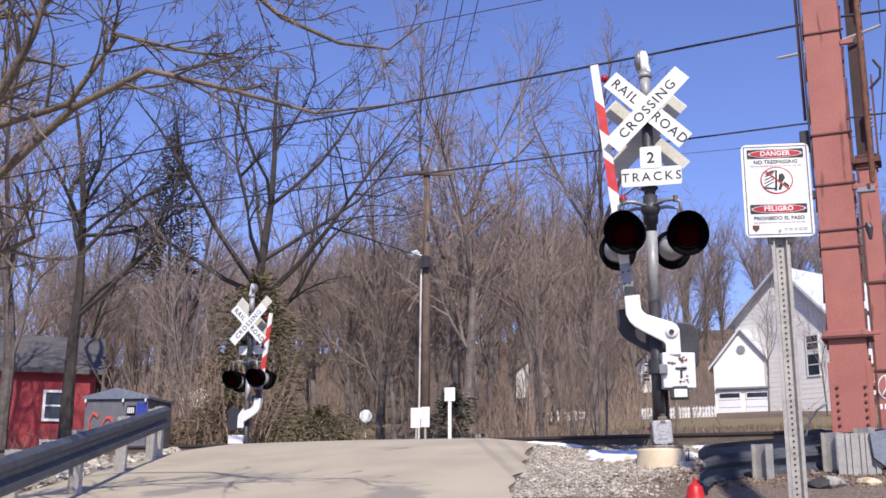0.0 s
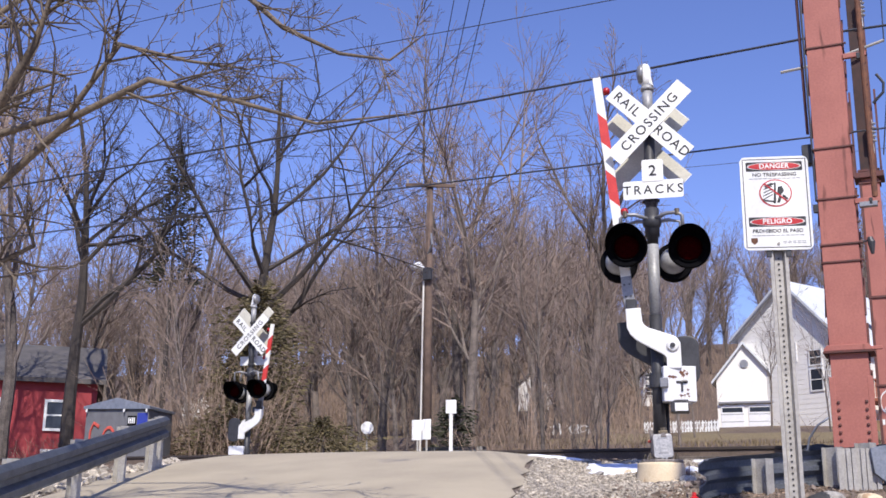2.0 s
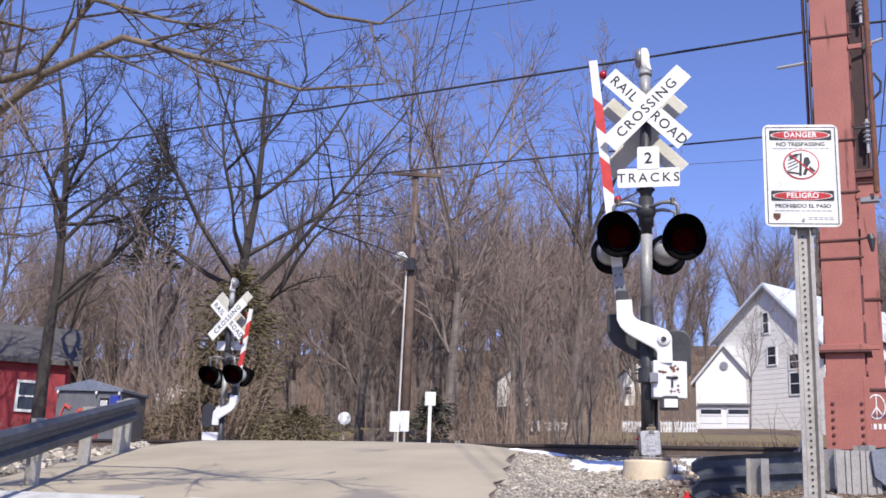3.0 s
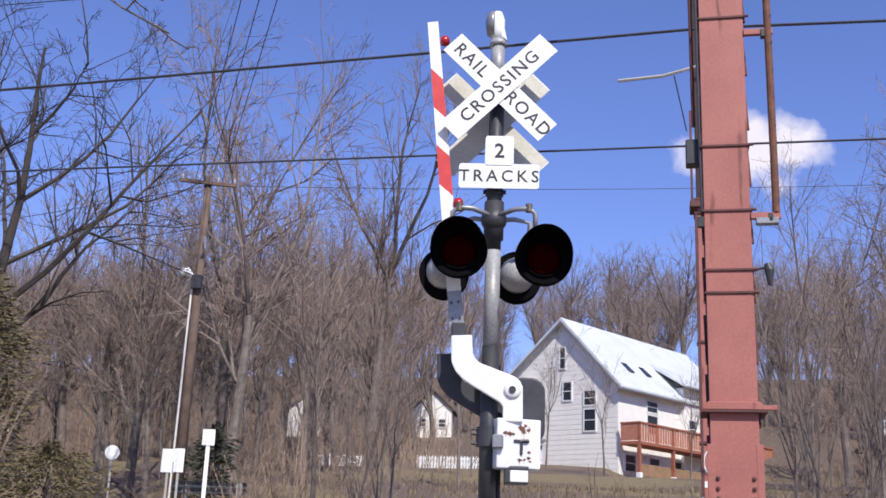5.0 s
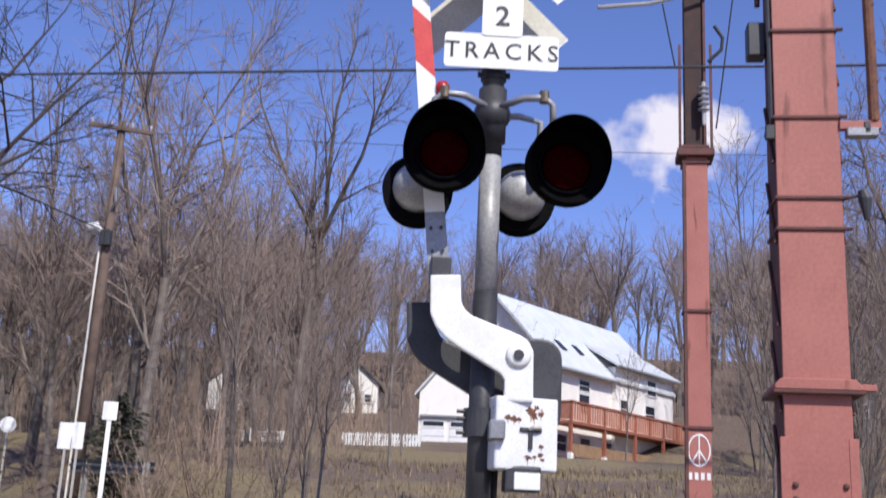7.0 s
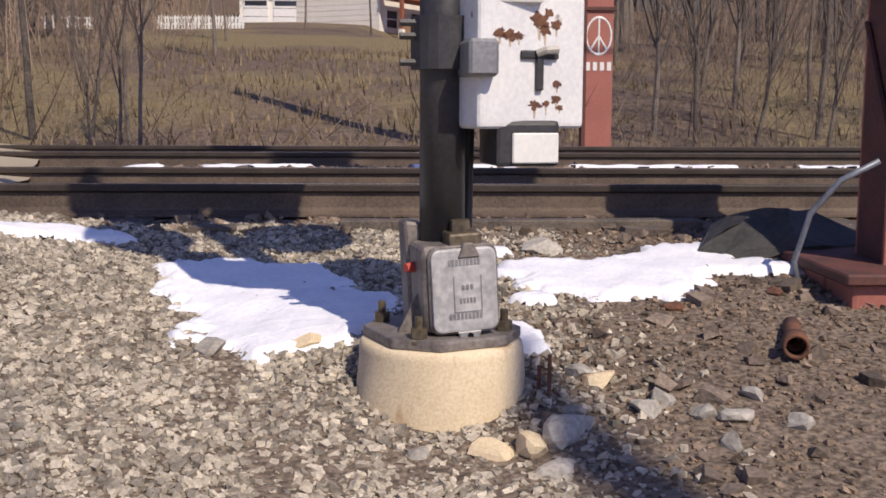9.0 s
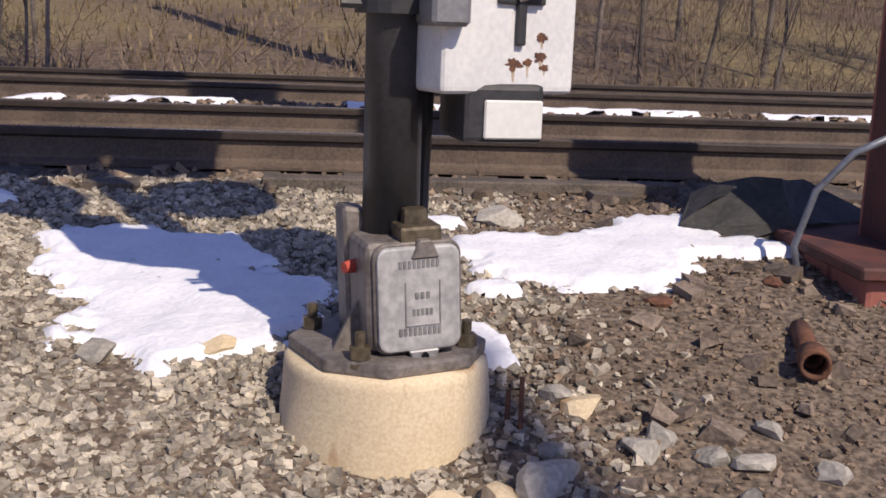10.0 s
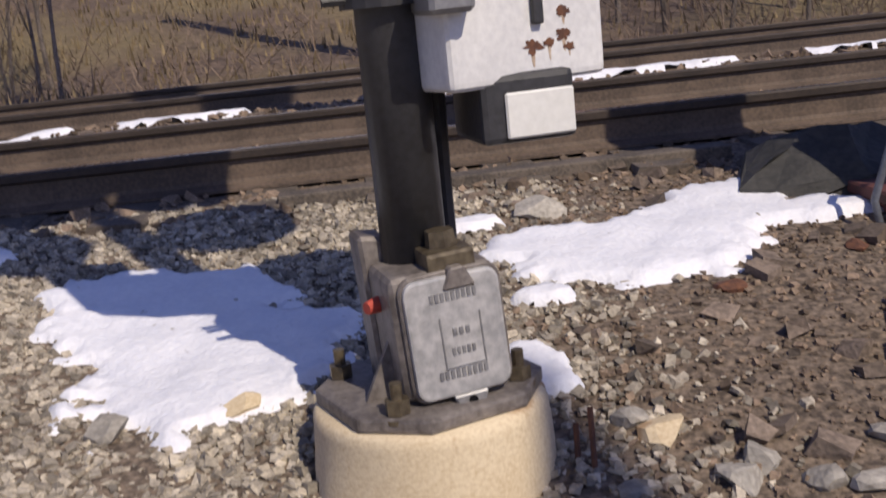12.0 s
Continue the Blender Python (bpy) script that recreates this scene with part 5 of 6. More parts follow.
# ---- trees ----
class Tree:
    def __init__(self, seed, fork=0.0, crook=1.0, fine=1.0):
        self.fork, self.crook, self.fine = fork, crook, fine
        self.r = random.Random(seed)
        self.v, self.f = [[], []], [[], []]
        self.slot = []

    def limb(self, layer, pts, radii, sides):
        v, f = self.v[layer], self.f[layer]
        base = None
        for i, p in enumerate(pts):
            d = (pts[min(i + 1, len(pts) - 1)] - pts[max(i - 1, 0)]).normalized()
            a = Vector((0, 0, 1)) if abs(d.z) < 0.9 else Vector((1, 0, 0))
            u = d.cross(a).normalized()
            w = d.cross(u)
            start = len(v)
            for k in range(sides):
                t = 2 * math.pi * k / sides
                v.append(p + radii[i] * (math.cos(t) * u + math.sin(t) * w))
            if base is not None:
                for k in range(sides):
                    f.append((base + k, base + (k + 1) % sides, start + (k + 1) % sides, start + k))
            base = start

    def grow(self, p, d, length, radius, level, top, spread, counts, lift):
        r = self.r
        seg = (9, 6, 3, 2, 1)[level]
        sides = (8, 5, 3, 3, 3)[level]
        pts, radii, dirs = [p.copy()], [radius], [d.copy()]
        cur = d.normalized()
        split = self.fork and level == 0
        whole = length
        if split:
            length *= self.fork
        for i in range(seg):
            wob = (0.035, 0.10, 0.16, 0.20, 0.24)[level] * self.crook
            cur = (cur + Vector((r.gauss(0, wob), r.gauss(0, wob), r.gauss(0, wob) + lift * (0.04 if level == 0 else 0.13 if level == 1 else 0.09)))).normalized()
            p = p + cur * (length / seg)
            pts.append(p.copy())
            dirs.append(cur.copy())
            radii.append(max(radius * (1 - (0.82 if level else 0.40 if split else 0.86) * (i + 1) / seg), self.fine * (0.006, 0.016, 0.013, 0.010, 0.008)[level]))
        self.limb(0 if level < 1 else 1, pts, radii, sides)
        if level:
            self.slot += [0 if level < 2 else 1] * (len(self.f[1]) - len(self.slot))
        if level >= top:
            return
        n = counts[level]
        for k in range(n):
            f = r.uniform((0.33, 0.22, 0.15, 0.1)[level], 0.98)
            if split:
                f = r.uniform(0.92, 0.999) if k < 3 else r.uniform(0.5, 0.95)
            i = min(int(f * seg), seg - 1)
            q = pts[i].lerp(pts[i + 1], f * seg - i)
            ang = r.uniform(0, 2 * math.pi)
            ax = dirs[i].orthogonal().normalized()
            ax.rotate(Matrix.Rotation(ang, 3, dirs[i]))
            tilt = r.uniform(*spread[level])
            nd = dirs[i].copy()
            nd.rotate(Matrix.Rotation(radians(tilt), 3, ax))
            ln = length * (0.70, 0.55, 0.5, 0.5)[level] * r.uniform(0.55, 1.05) * (1.15 - 0.65 * f if level == 0 else 1.05 - 0.4 * f)
            rad = min(radii[i] * 0.72, radius * (0.5, 0.5, 0.55, 0.6)[level]) * r.uniform(0.7, 1.0)
            if split:
                ln = whole * (1 - self.fork) * (r.uniform(0.9, 1.15) if k < 3 else r.uniform(0.5, 0.85))
                rad = radii[i] * (r.uniform(0.6, 0.8) if k < 3 else r.uniform(0.35, 0.5))
            self.grow(q, nd, ln, max(rad, 0.004), level + 1, top, spread, counts, lift)


TREE_KINDS = []
def tree_kind(seed, height, radius, counts, spread, top=4, lift=1.0, bark="bark", fork=0.0, crook=1.0, fine=1.0):
    t = Tree(seed, fork, crook, fine)
    t.grow(Vector((0, 0, -0.4)), Vector((0, 0, 1)), height, radius, 0, top, spread, counts, lift)
    meshes = []
    for layer, mt, nm in ((0, bark, "trunk"), (1, "twig" if bark == "bark" else bark, "crown")):
        me = bpy.data.meshes.new(nm)
        me.from_pydata([tuple(v) for v in t.v[layer]], [], t.f[layer])
        me.materials.append(M[bark] if nm == "crown" else M[mt])
        if nm == "crown":
            me.materials.append(M[mt])
            me.polygons.foreach_set("material_index", t.slot)
        meshes.append(me)
    return meshes


def plant_tree(kind, x, y, s, rz, label, sz=None, name="tree", group="bare trees"):
    e = thing(name, label, "tree", None, group)
    e.matrix_basis = Matrix.Translation((x, y, gz(x, y) - 0.05)) @ Matrix.Rotation(radians(rz), 4, "Z")
    for me, nm in zip(kind, ("trunk", "crown")):
        o = new(nm, me)
        o.parent = e
        o.matrix_basis = Matrix.Diagonal((s, s, sz or s, 1))
    return e


WIDE = ((30, 65), (28, 60), (28, 60), (25, 65))
FORK = ((10, 34), (20, 46), (24, 52), (24, 56))
FOREST = [tree_kind(10 + k, 18, 0.26, (8, 12, 7, 3), FORK, lift=0.75, fork=(0.40, 0.52, 0.45, 0.34)[k % 4]) for k in range(6)]
FAR_WOOD = [tree_kind(30 + k, 18, 0.30, (9, 14, 9, 0), FORK, top=3, lift=0.75, fork=(0.4, 0.55, 0.48)[k % 3]) for k in range(5)]
SAPLING = [tree_kind(40 + k, 9, 0.07, (7, 8, 4, 2), FORK, fork=(0.3, 0.45)[k % 2], fine=0.5) for k in range(4)]
OAK = [tree_kind(60 + k, 17, 0.30, (12, 9, 6, 4), WIDE, bark="bark_dark", crook=1.7) for k in range(2)]

BARE = "tall bare grey-brown tree in the winter wood"
rng = random.Random(77)


def free(x, y):
    if abs(x - road_mid(y)) < 4.2 and y < 46:
        return False
    if -16 < x < 14 and 58 < y < 92:
        return False
    if -36 < x < -20 and 14 < y < 32:
        return False
    return True


def woods():
    spots = []
    def scatter(count, kinds, x0, x1, y0, y1, gap, lo, hi, label, name="tree", group="bare trees", keep=None):
        n = tries = 0
        while n < count and tries < 20000:
            tries += 1
            x, y = rng.uniform(x0, x1), rng.uniform(y0, y1)
            if not free(x, y) or (y < 22 and -14.8 < x < -7.0) or not -38 - y * 0.55 < x < 16 + y * 0.30 or (keep and not keep(x, y)):
                continue
            if any((x - a) ** 2 + (y - b) ** 2 < gap for a, b in spots):
                continue
            spots.append((x, y))
            plant_tree(rng.choice(kinds), x, y, rng.uniform(lo, hi), rng.uniform(0, 360), label, name=name, group=group)
            n += 1
    lawn = lambda x, y: not (-11 < x < 10 and y < 86)
    scatter(60, FOREST, -60, 40, 25, 62, 17, 0.55, 0.95, BARE, keep=lambda x, y: lawn(x, y) and abs(x - 0.6 + 0.216 * (y + 6.2)) > 1.8)
    scatter(250, FAR_WOOD, -95, 62, 56, 150, 5, 0.7, 1.05, BARE, keep=lawn)
    scatter(40, SAPLING, -34, 24, 11.5, 40, 1.5, 0.5, 1.0, "slender bare sapling on the bank", "sapling", "saplings", lambda x, y: not (-6 < x < 4.5 and y > 13) and abs(x) < 8 + y)
    scatter(8, SAPLING, 3.6, 10, 10.8, 15, 0.3, 0.45, 0.9, "slender bare sapling on the bank", "sapling", "saplings")
    scatter(5, SAPLING, -6.5, -3.5, 10.8, 14, 0.3, 0.35, 0.6, "slender bare sapling on the bank", "sapling", "saplings")


woods()
for x, y, s in ((-19.3, 20.0, 0.92), (-24.5, 17.0, 0.9)):
    plant_tree(OAK[0 if x > -20 else 1], x, y, s, rng.uniform(0, 360), "big dark-barked bare tree with spreading limbs", group="big bare trees")
for x, y, s in ((-21.8, 11.5, 0.85), (-25.0, 12.0, 0.9)):
    plant_tree(FOREST[2], x, y, s, rng.uniform(0, 360), "tall bare tree beside the red house")
for x, y, s in ((-16.6, 33.0, 1.06), (-21.7, 35.4, 1.0), (-11.6, 38.0, 1.0)):
    plant_tree(FOREST[int(-x) % 6], x, y, s, rng.uniform(0, 360), "tall bare tree with many ascending limbs")
# Unseen trees, added only to throw branch shadows across the road.
for x, y, s in ((-0.8, -16.6, 0.9), (-3.4, -17.0, 0.95)):
    plant_tree(FOREST[0], x, y, s, rng.uniform(0, 360), "unseen bare tree added to cast branch shadows on the road")
for x, y, s in ((-5.6, 54.5, 0.95), (-2.0, 50.0, 0.8), (2.5, 52.0, 0.85)):
    plant_tree(SAPLING[1], x, y, s, rng.uniform(0, 360), "young bare tree in front of the white house")


def foliage_tree(x, y, h, r, label, mt, shape="cone", count=900, seed=1, z0=0.6, clump=1.0):
    """Trunk with many small leaf clumps round it."""
    q = random.Random(seed)
    e = thing("evergreen", label, "tree", pose(x, y, gz(x, y) - 0.05), "evergreens")
    part("trunk", tube([(0, 0, -0.3), (0.05, 0, h * 0.5), (0, 0, h * (0.96 if shape == "cone" else 0.7))], [0.16, 0.1, 0.015], 7), "bark_dark", e)
    v, f = [], []
    for k in range(count):
        t = q.random() ** (1.3 if shape == "cone" else 1.0)
        z = z0 + (h - z0) * t
        rad = r * ((1 - t) ** 0.8 + 0.06) if shape == "cone" else r * math.sqrt(max(0.03, 1 - (2 * t - 0.9) ** 2))
        a = q.uniform(0, 2 * math.pi)
        if shape == "cone":
            rad *= 0.62 + 0.38 * abs(math.sin(t * 24 + a))
        lump = noise.noise((2.1 * math.cos(a) + seed, 2.1 * math.sin(a), z * 7 / h))
        rr = rad * math.sqrt(q.uniform(0.10, 1.0)) * (0.85 + 0.75 * lump)
        c = Vector((rr * math.cos(a), rr * math.sin(a), z - (0.25 * rr if shape == "cone" else q.uniform(-0.12, 0.12) * r) + 0.5 * lump * (h - z0) * 0.25))
        s = q.uniform(0.10, 0.26) * (h / 8) ** 0.4 * clump
        out = Vector((math.cos(a), math.sin(a), q.uniform(-0.5, 0.4))).normalized()
        side = out.orthogonal().normalized()
        side.rotate(Matrix.Rotation(q.uniform(0, 6.28), 3, out))
        b = len(v)
        v += [c - side * s * 0.35, c + out * s * 1.4, c + side * s * 0.35, c - out * s * 0.5 + side.cross(out) * s * 0.3]
        f += [(b, b + 1, b + 2), (b, b + 3, b + 1), (b + 3, b + 2, b + 1)]
    arrays("crown", v, f, mt, e)
    return e


foliage_tree(-33.2, 33.0, 16.3, 1.9, "tall dark spruce among bare trees", "evergreen", count=2600, seed=1, z0=9.0, clump=0.55)
foliage_tree(-15.3, 13.8, 2.3, 1.7, "olive green cedar beside the far signal", "olive", "ball", 4200, 2, 0.1, 0.7)
foliage_tree(-13.0, 14.8, 2.0, 1.5, "olive green cedar beside the far signal", "olive", "ball", 3400, 3, 0.1, 0.7)
foliage_tree(-16.0, 15.8, 6.2, 1.55, "tall narrow olive green cedar behind the far signal", "olive", "ball", 7500, 4, 0.3, 0.55)
foliage_tree(-16.6, 16.2, 4.2, 1.3, "olive green cedar beside the far signal", "olive", "ball", 3600, 6, 0.2, 0.7)
foliage_tree(-11.6, 21.0, 2.8, 0.7, "dark green bush beside the utility pole", "evergreen", "ball", 1200, 5, 0.1)


def brush_field():
    """Tangled dead stems and grass on the bank."""
    q = random.Random(21)
    v, f, gv, gf = [], [], [], []
    for k in range(11000):
        x, y = q.uniform(-36, 26), 9.6 + 26 * q.random() ** 1.5
        if abs(x - road_mid(y)) < 3.6 or abs(x) > 10 + 1.3 * y:
            continue
        open_lawn = -7 < x < 4 and y > 14.5
        z = gz(x, y)
        if open_lawn or q.random() < 0.35:
            for j in range(2):
                b = len(gv)
                a = q.uniform(0, 6.28)
                h = q.uniform(0.08, 0.26)
                d = Vector((math.cos(a), math.sin(a), 0))
                x2, y2 = x + q.uniform(-.2, .2), y + q.uniform(-.2, .2)
                gv += [(x2 - 0.03 * d.x, y2 - 0.03 * d.y, z - 0.03), (x2 + 0.03 * d.x, y2 + 0.03 * d.y, z - 0.03), (x2 - 0.3 * h * d.y, y2 + 0.3 * h * d.x, z + h)]
                gf.append((b, b + 1, b + 2))
            continue
        h = q.uniform(0.3, 1.9) * q.random() ** 0.5 * (0.6 if y < 12 else 1)
        lean = Vector((q.gauss(0, 0.55), q.gauss(0, 0.55), 0.9))
        p, s = Vector((x, y, z - 0.05)), q.uniform(0.006, 0.014)
        stems = [(p, lean * h, s)]
        for j in range(3):
            t = q.uniform(0.3, 0.9)
            stems.append((p + lean * h * t, Vector((q.gauss(0, .5), q.gauss(0, .5), q.uniform(.1, .8))) * h * 0.5, s * 0.6))
        for o, d, w in stems:
            b = len(v)
            m = o + d * 0.5 + Vector((q.gauss(0, .06), q.gauss(0, .06), 0))
            for c, ww in ((o, w), (m, w * 0.8), (o + d, w * 0.3)):
                v += [c + Vector((ww, 0, 0)), c + Vector((-ww * .5, ww * .87, 0)), c + Vector((-ww * .5, -ww * .87, 0))]
            for lvl in (0, 3):
                f += [(b + lvl + i, b + lvl + (i + 1) % 3, b + lvl + 3 + (i + 1) % 3, b + lvl + 3 + i) for i in range(3)]
    tagged(arrays("brush", v, f, "brush"), "tangled dead brush on the bank behind the tracks", "brush", kind="stuff")
    tagged(arrays("dry_grass", gv, gf, "dry_grass"), "dry yellow-brown winter grass on the bank", "grass", kind="stuff")


brush_field()


def understory():
    """Thin upright undergrowth that fills the wood between the trunks."""
    q = random.Random(31)
    v, f = [], []
    n = 0
    while n < 6500:
        x, y = q.uniform(-80, 50), 22 + 122 * q.random() ** 1.1
        if not free(x, y) or not -36 - y * 0.5 < x < 14 + y * 0.28 or (-9 < x < 9 and y < 60):
            continue
        n += 1
        h = q.uniform(0.9, 3.6) * q.uniform(0.6, 1) * (1 if y < 60 else 1.5)
        if abs(x - (-13.05 - (y - 22) * 0.55)) < 2.2 + 0.03 * y and y < 60:
            continue
        z = gz(x, y)
        o = Vector((x, y, z - 0.1))
        d = Vector((q.gauss(0, .18), q.gauss(0, .18), 1)) * h
        w = 0.012 + 0.0022 * h + 0.00012 * y
        stems = [(o, d, w)]
        for j in range(5):
            t = q.uniform(0.25, 0.95)
            stems.append((o + d * t, Vector((q.gauss(0, .32), q.gauss(0, .32), q.uniform(.25, .7))) * h * 0.42, w * 0.55))
        for a, e, ww in stems:
            b = len(v)
            m = a + e * 0.5 + Vector((q.gauss(0, .05), q.gauss(0, .05), 0)) * h * 0.5
            for c, k in ((a, ww), (m, ww * 0.75), (a + e, ww * 0.25)):
                v += [c + Vector((k, 0, 0)), c + Vector((-k * .5, k * .87, 0)), c + Vector((-k * .5, -k * .87, 0))]
            for lvl in (0, 3):
                f += [(b + lvl + i, b + lvl + (i + 1) % 3, b + lvl + 3 + (i + 1) % 3, b + lvl + 3 + i) for i in range(3)]
    tagged(arrays("undergrowth", v, f, "brush"), "thin leafless undergrowth between the trees", "undergrowth", kind="stuff")


understory()


def thicket():
    """Tall tangled leafless shrubs round the far signal and the red house."""
    q = random.Random(57)
    v, f = [], []
    for k in range(950):
        x, y = q.uniform(-29, -8.5), q.uniform(12.5, 19.5)
        if abs(x - road_mid(y)) < 3.8 or x < -18.6 or (x > -13 and q.random() < 0.6):
            continue
        z = gz(x, y)
        h = q.uniform(1.4, 4.4) * (0.55 if x > -12 else 1)
        for j in range(5):
            d = Vector((q.gauss(0, .34), q.gauss(0, .34), 1)) * h * q.uniform(0.6, 1)
            o = Vector((x + q.gauss(0, .12), y + q.gauss(0, .12), z - 0.1))
            w = q.uniform(0.010, 0.02)
            stems = [(o, d, w)]
            for i in range(7):
                t = q.uniform(0.2, 0.98)
                stems.append((o + d * t, Vector((q.gauss(0, .5), q.gauss(0, .5), q.uniform(-.1, .6))) * h * 0.34, w * 0.5))
            for a, e, ww in stems:
                b = len(v)
                m = a + e * 0.5 + Vector((q.gauss(0, .05), q.gauss(0, .05), q.gauss(0, .05))) * h * 0.4
                for c, r in ((a, ww), (m, ww * 0.75), (a + e, ww * 0.3)):
                    v += [c + Vector((r, 0, 0)), c + Vector((-r * .5, r * .87, 0)), c + Vector((-r * .5, -r * .87, 0))]
                for lvl in (0, 3):
                    f += [(b + lvl + i, b + lvl + (i + 1) % 3, b + lvl + 3 + (i + 1) % 3, b + lvl + 3 + i) for i in range(3)]
    tagged(arrays("thicket", v, f, "brush"), "dense brown leafless thicket round the far signal", "thicket", kind="stuff")


thicket()


# ---- near tree with overhanging branches ----
def near_tree():
    e = thing("overhanging_tree", "bare tree with pale branches overhanging the road", "tree", pose(-6.4, -5.6, 0))
    t = Tree(5, fine=0.4)
    r = t.r
    def bough(start, pts, rad, n, tw):
        line = [Vector(p) for p in pts]
        k = len(line)
        radii = [rad * (1 - 0.85 * i / (k - 1)) for i in range(k)]
        t.limb(0, line, radii, 7)
        for i in range(n):
            f = r.uniform(0.15, 0.97) * (k - 1)
            a = min(int(f), k - 2)
            q = line[a].lerp(line[a + 1], f - a)
            d = (line[a + 1] - line[a]).normalized()
            ax = d.orthogonal().normalized()
            ax.rotate(Matrix.Rotation(r.uniform(0, 6.28), 3, d))
            d2 = d.copy()
            d2.rotate(Matrix.Rotation(radians(r.uniform(30, 70)), 3, ax))
            t.grow(q, d2, tw * r.uniform(0.5, 1.1), max(0.007, radii[a] * 0.5), 2, 4, WIDE, (0, 0, 4, 2), 0.6)
    g0 = gz(-6.4, -5.6)
    t.limb(0, [Vector((0, 0, g0 - 0.3)), Vector((0.05, 0, 0.4)), Vector((0.0, 0.05, 1.8)), Vector((0.2, 0.1, 3.4)), Vector((0.5, 0.0, 5.2))], [0.20, 0.17, 0.15, 0.12, 0.08], 10)
    bough(0, [(0.0, 0.0, 0.9)] + [(1.39, -0.15, 1.55), (2.88, -0.17, 2.51), (3.59, -0.12, 2.75), (4.24, 0.05, 2.55), (4.9, 0.37, 2.35), (5.47, 0.65, 2.44)], 0.046, 20, 0.95)
    bough(0, [(0.3, 0.05, 4.2)] + [(3.94, -0.2, 4.07), (4.51, -0.17, 3.32), (4.8, -0.03, 3.03), (5.22, 0.15, 2.81), (5.63, 0.21, 2.71), (5.92, 0.26, 2.91)], 0.034, 12, 0.7)
    bough(0, [(0.0, 0.05, 1.6)] + [(2.4, -0.6, 2.39), (2.77, -0.57, 3.03), (3.03, -0.65, 3.55)], 0.07, 17, 1.0)
    bough(0, [(0.0, 0.05, 1.9)] + [(1.91, -0.38, 2.33), (2.85, -0.2, 2.54), (3.27, -0.14, 3.11), (3.68, 0.25, 3.05), (4.1, 0.57, 3.03)], 0.045, 17, 0.9)
    bough(0, [(0.0, 0.0, 0.5)] + [(1.41, 0.01, 1.18), (2.18, 0.23, 1.56), (2.24, -0.07, 1.93)], 0.05, 14, 0.8)
    bough(0, [(0.2, 0.1, 3.2), (0.9, 0.5, 4.0), (1.6, 0.8, 4.6)], 0.07, 10, 1.0)
    bough(0, [(0.1, 0.1, 2.6), (0.5, 0.9, 3.3), (0.9, 1.7, 3.9)], 0.06, 10, 1.0)
    bough(0, [(0.0, 0.05, 2.2), (0.6, -0.3, 2.8), (1.2, -0.5, 3.6)], 0.06, 10, 1.0)
    for layer, mt, nm in ((0, "near_twig", "trunk"), (1, "near_twig", "crown")):
        arrays(nm, [tuple(w) for w in t.v[layer]], t.f[layer], mt, e, smooth=True)


near_tree()


# ---- small things round the base ----
SNOW = []


def snow_depth(x, y, lobes):
    d = max(1 - math.hypot(((x - a) * math.cos(radians(r)) + (y - b) * math.sin(radians(r))) / u, ((y - b) * math.cos(radians(r)) - (x - a) * math.sin(radians(r))) / w) for a, b, u, w, r in lobes)
    return d - 0.10 + 0.22 * noise.noise((x * 4, y * 4, 1)) + 0.30 * noise.noise((x * 9, y * 16, 4)) + 0.11 * noise.noise((x * 26, y * 38, 7))


def snow_patch(lobes, label, step=0.022):
    """Melting snow of several joined lobes with a ragged, undercut edge."""
    SNOW.append(lobes)
    x0, x1 = min(a - u for a, b, u, w, r in lobes) - 0.15, max(a + u for a, b, u, w, r in lobes) + 0.15
    y0, y1 = min(b - max(w, 0.3 * u) for a, b, u, w, r in lobes) - 0.15, max(b + max(w, 0.3 * u) for a, b, u, w, r in lobes) + 0.15
    nx, ny = int((x1 - x0) / step), int((y1 - y0) / step)
    grid, v, f = {}, [], []
    for j in range(ny + 1):
        for i in range(nx + 1):
            x, y = x0 + i * step, y0 + j * step
            d = snow_depth(x, y, lobes)
            if d > -0.30:
                grid[i, j] = len(v)
                h = -0.06 + 0.094 * min(1, max(0, (d + 0.22) / 0.34)) ** 0.6 + 0.010 * noise.noise((x * 6, y * 6, 0)) + 0.005 * noise.noise((x * 23, y * 23, 2))
                v.append((x, y, gz(x, y) + h))
    for i, j in grid:
        c = ((i, j), (i + 1, j), (i + 1, j + 1), (i, j + 1))
        if all(k in grid for k in c):
            f.append([grid[k] for k in c])
    return tagged(arrays("snow_patch", v, f, "snow", smooth=True), label, "snow", group="snow patches")


snow_patch([(-0.72, 0.95, 0.42, 0.36, -20), (-0.58, 0.52, 0.40, 0.32, 0), (-0.94, 1.18, 0.26, 0.17, 10), (-0.36, 0.66, 0.24, 0.17, -10)], "melting white snow patch on grey ballast")
snow_patch([(0.74, 0.98, 0.42, 0.30, 10), (1.08, 1.26, 0.40, 0.26, 30), (1.36, 1.14, 0.26, 0.12, 0), (0.48, 1.10, 0.28, 0.14, 10)], "melting white snow patch by the dark rock")
snow_patch([(0.37, 0.67, 0.12, 0.06, 0)], "small scrap of old snow on the dirt", 0.014)
snow_patch([(0.28, 0.22, 0.10, 0.13, 20)], "small scrap of old snow behind the foundation", 0.014)
snow_patch([(0.20, 1.36, 0.15, 0.06, 0)], "small scrap of old snow beside the rail", 0.014)
snow_patch([(-1.75, 1.50, 0.42, 0.12, 4)], "thin strip of old snow beside the rail")
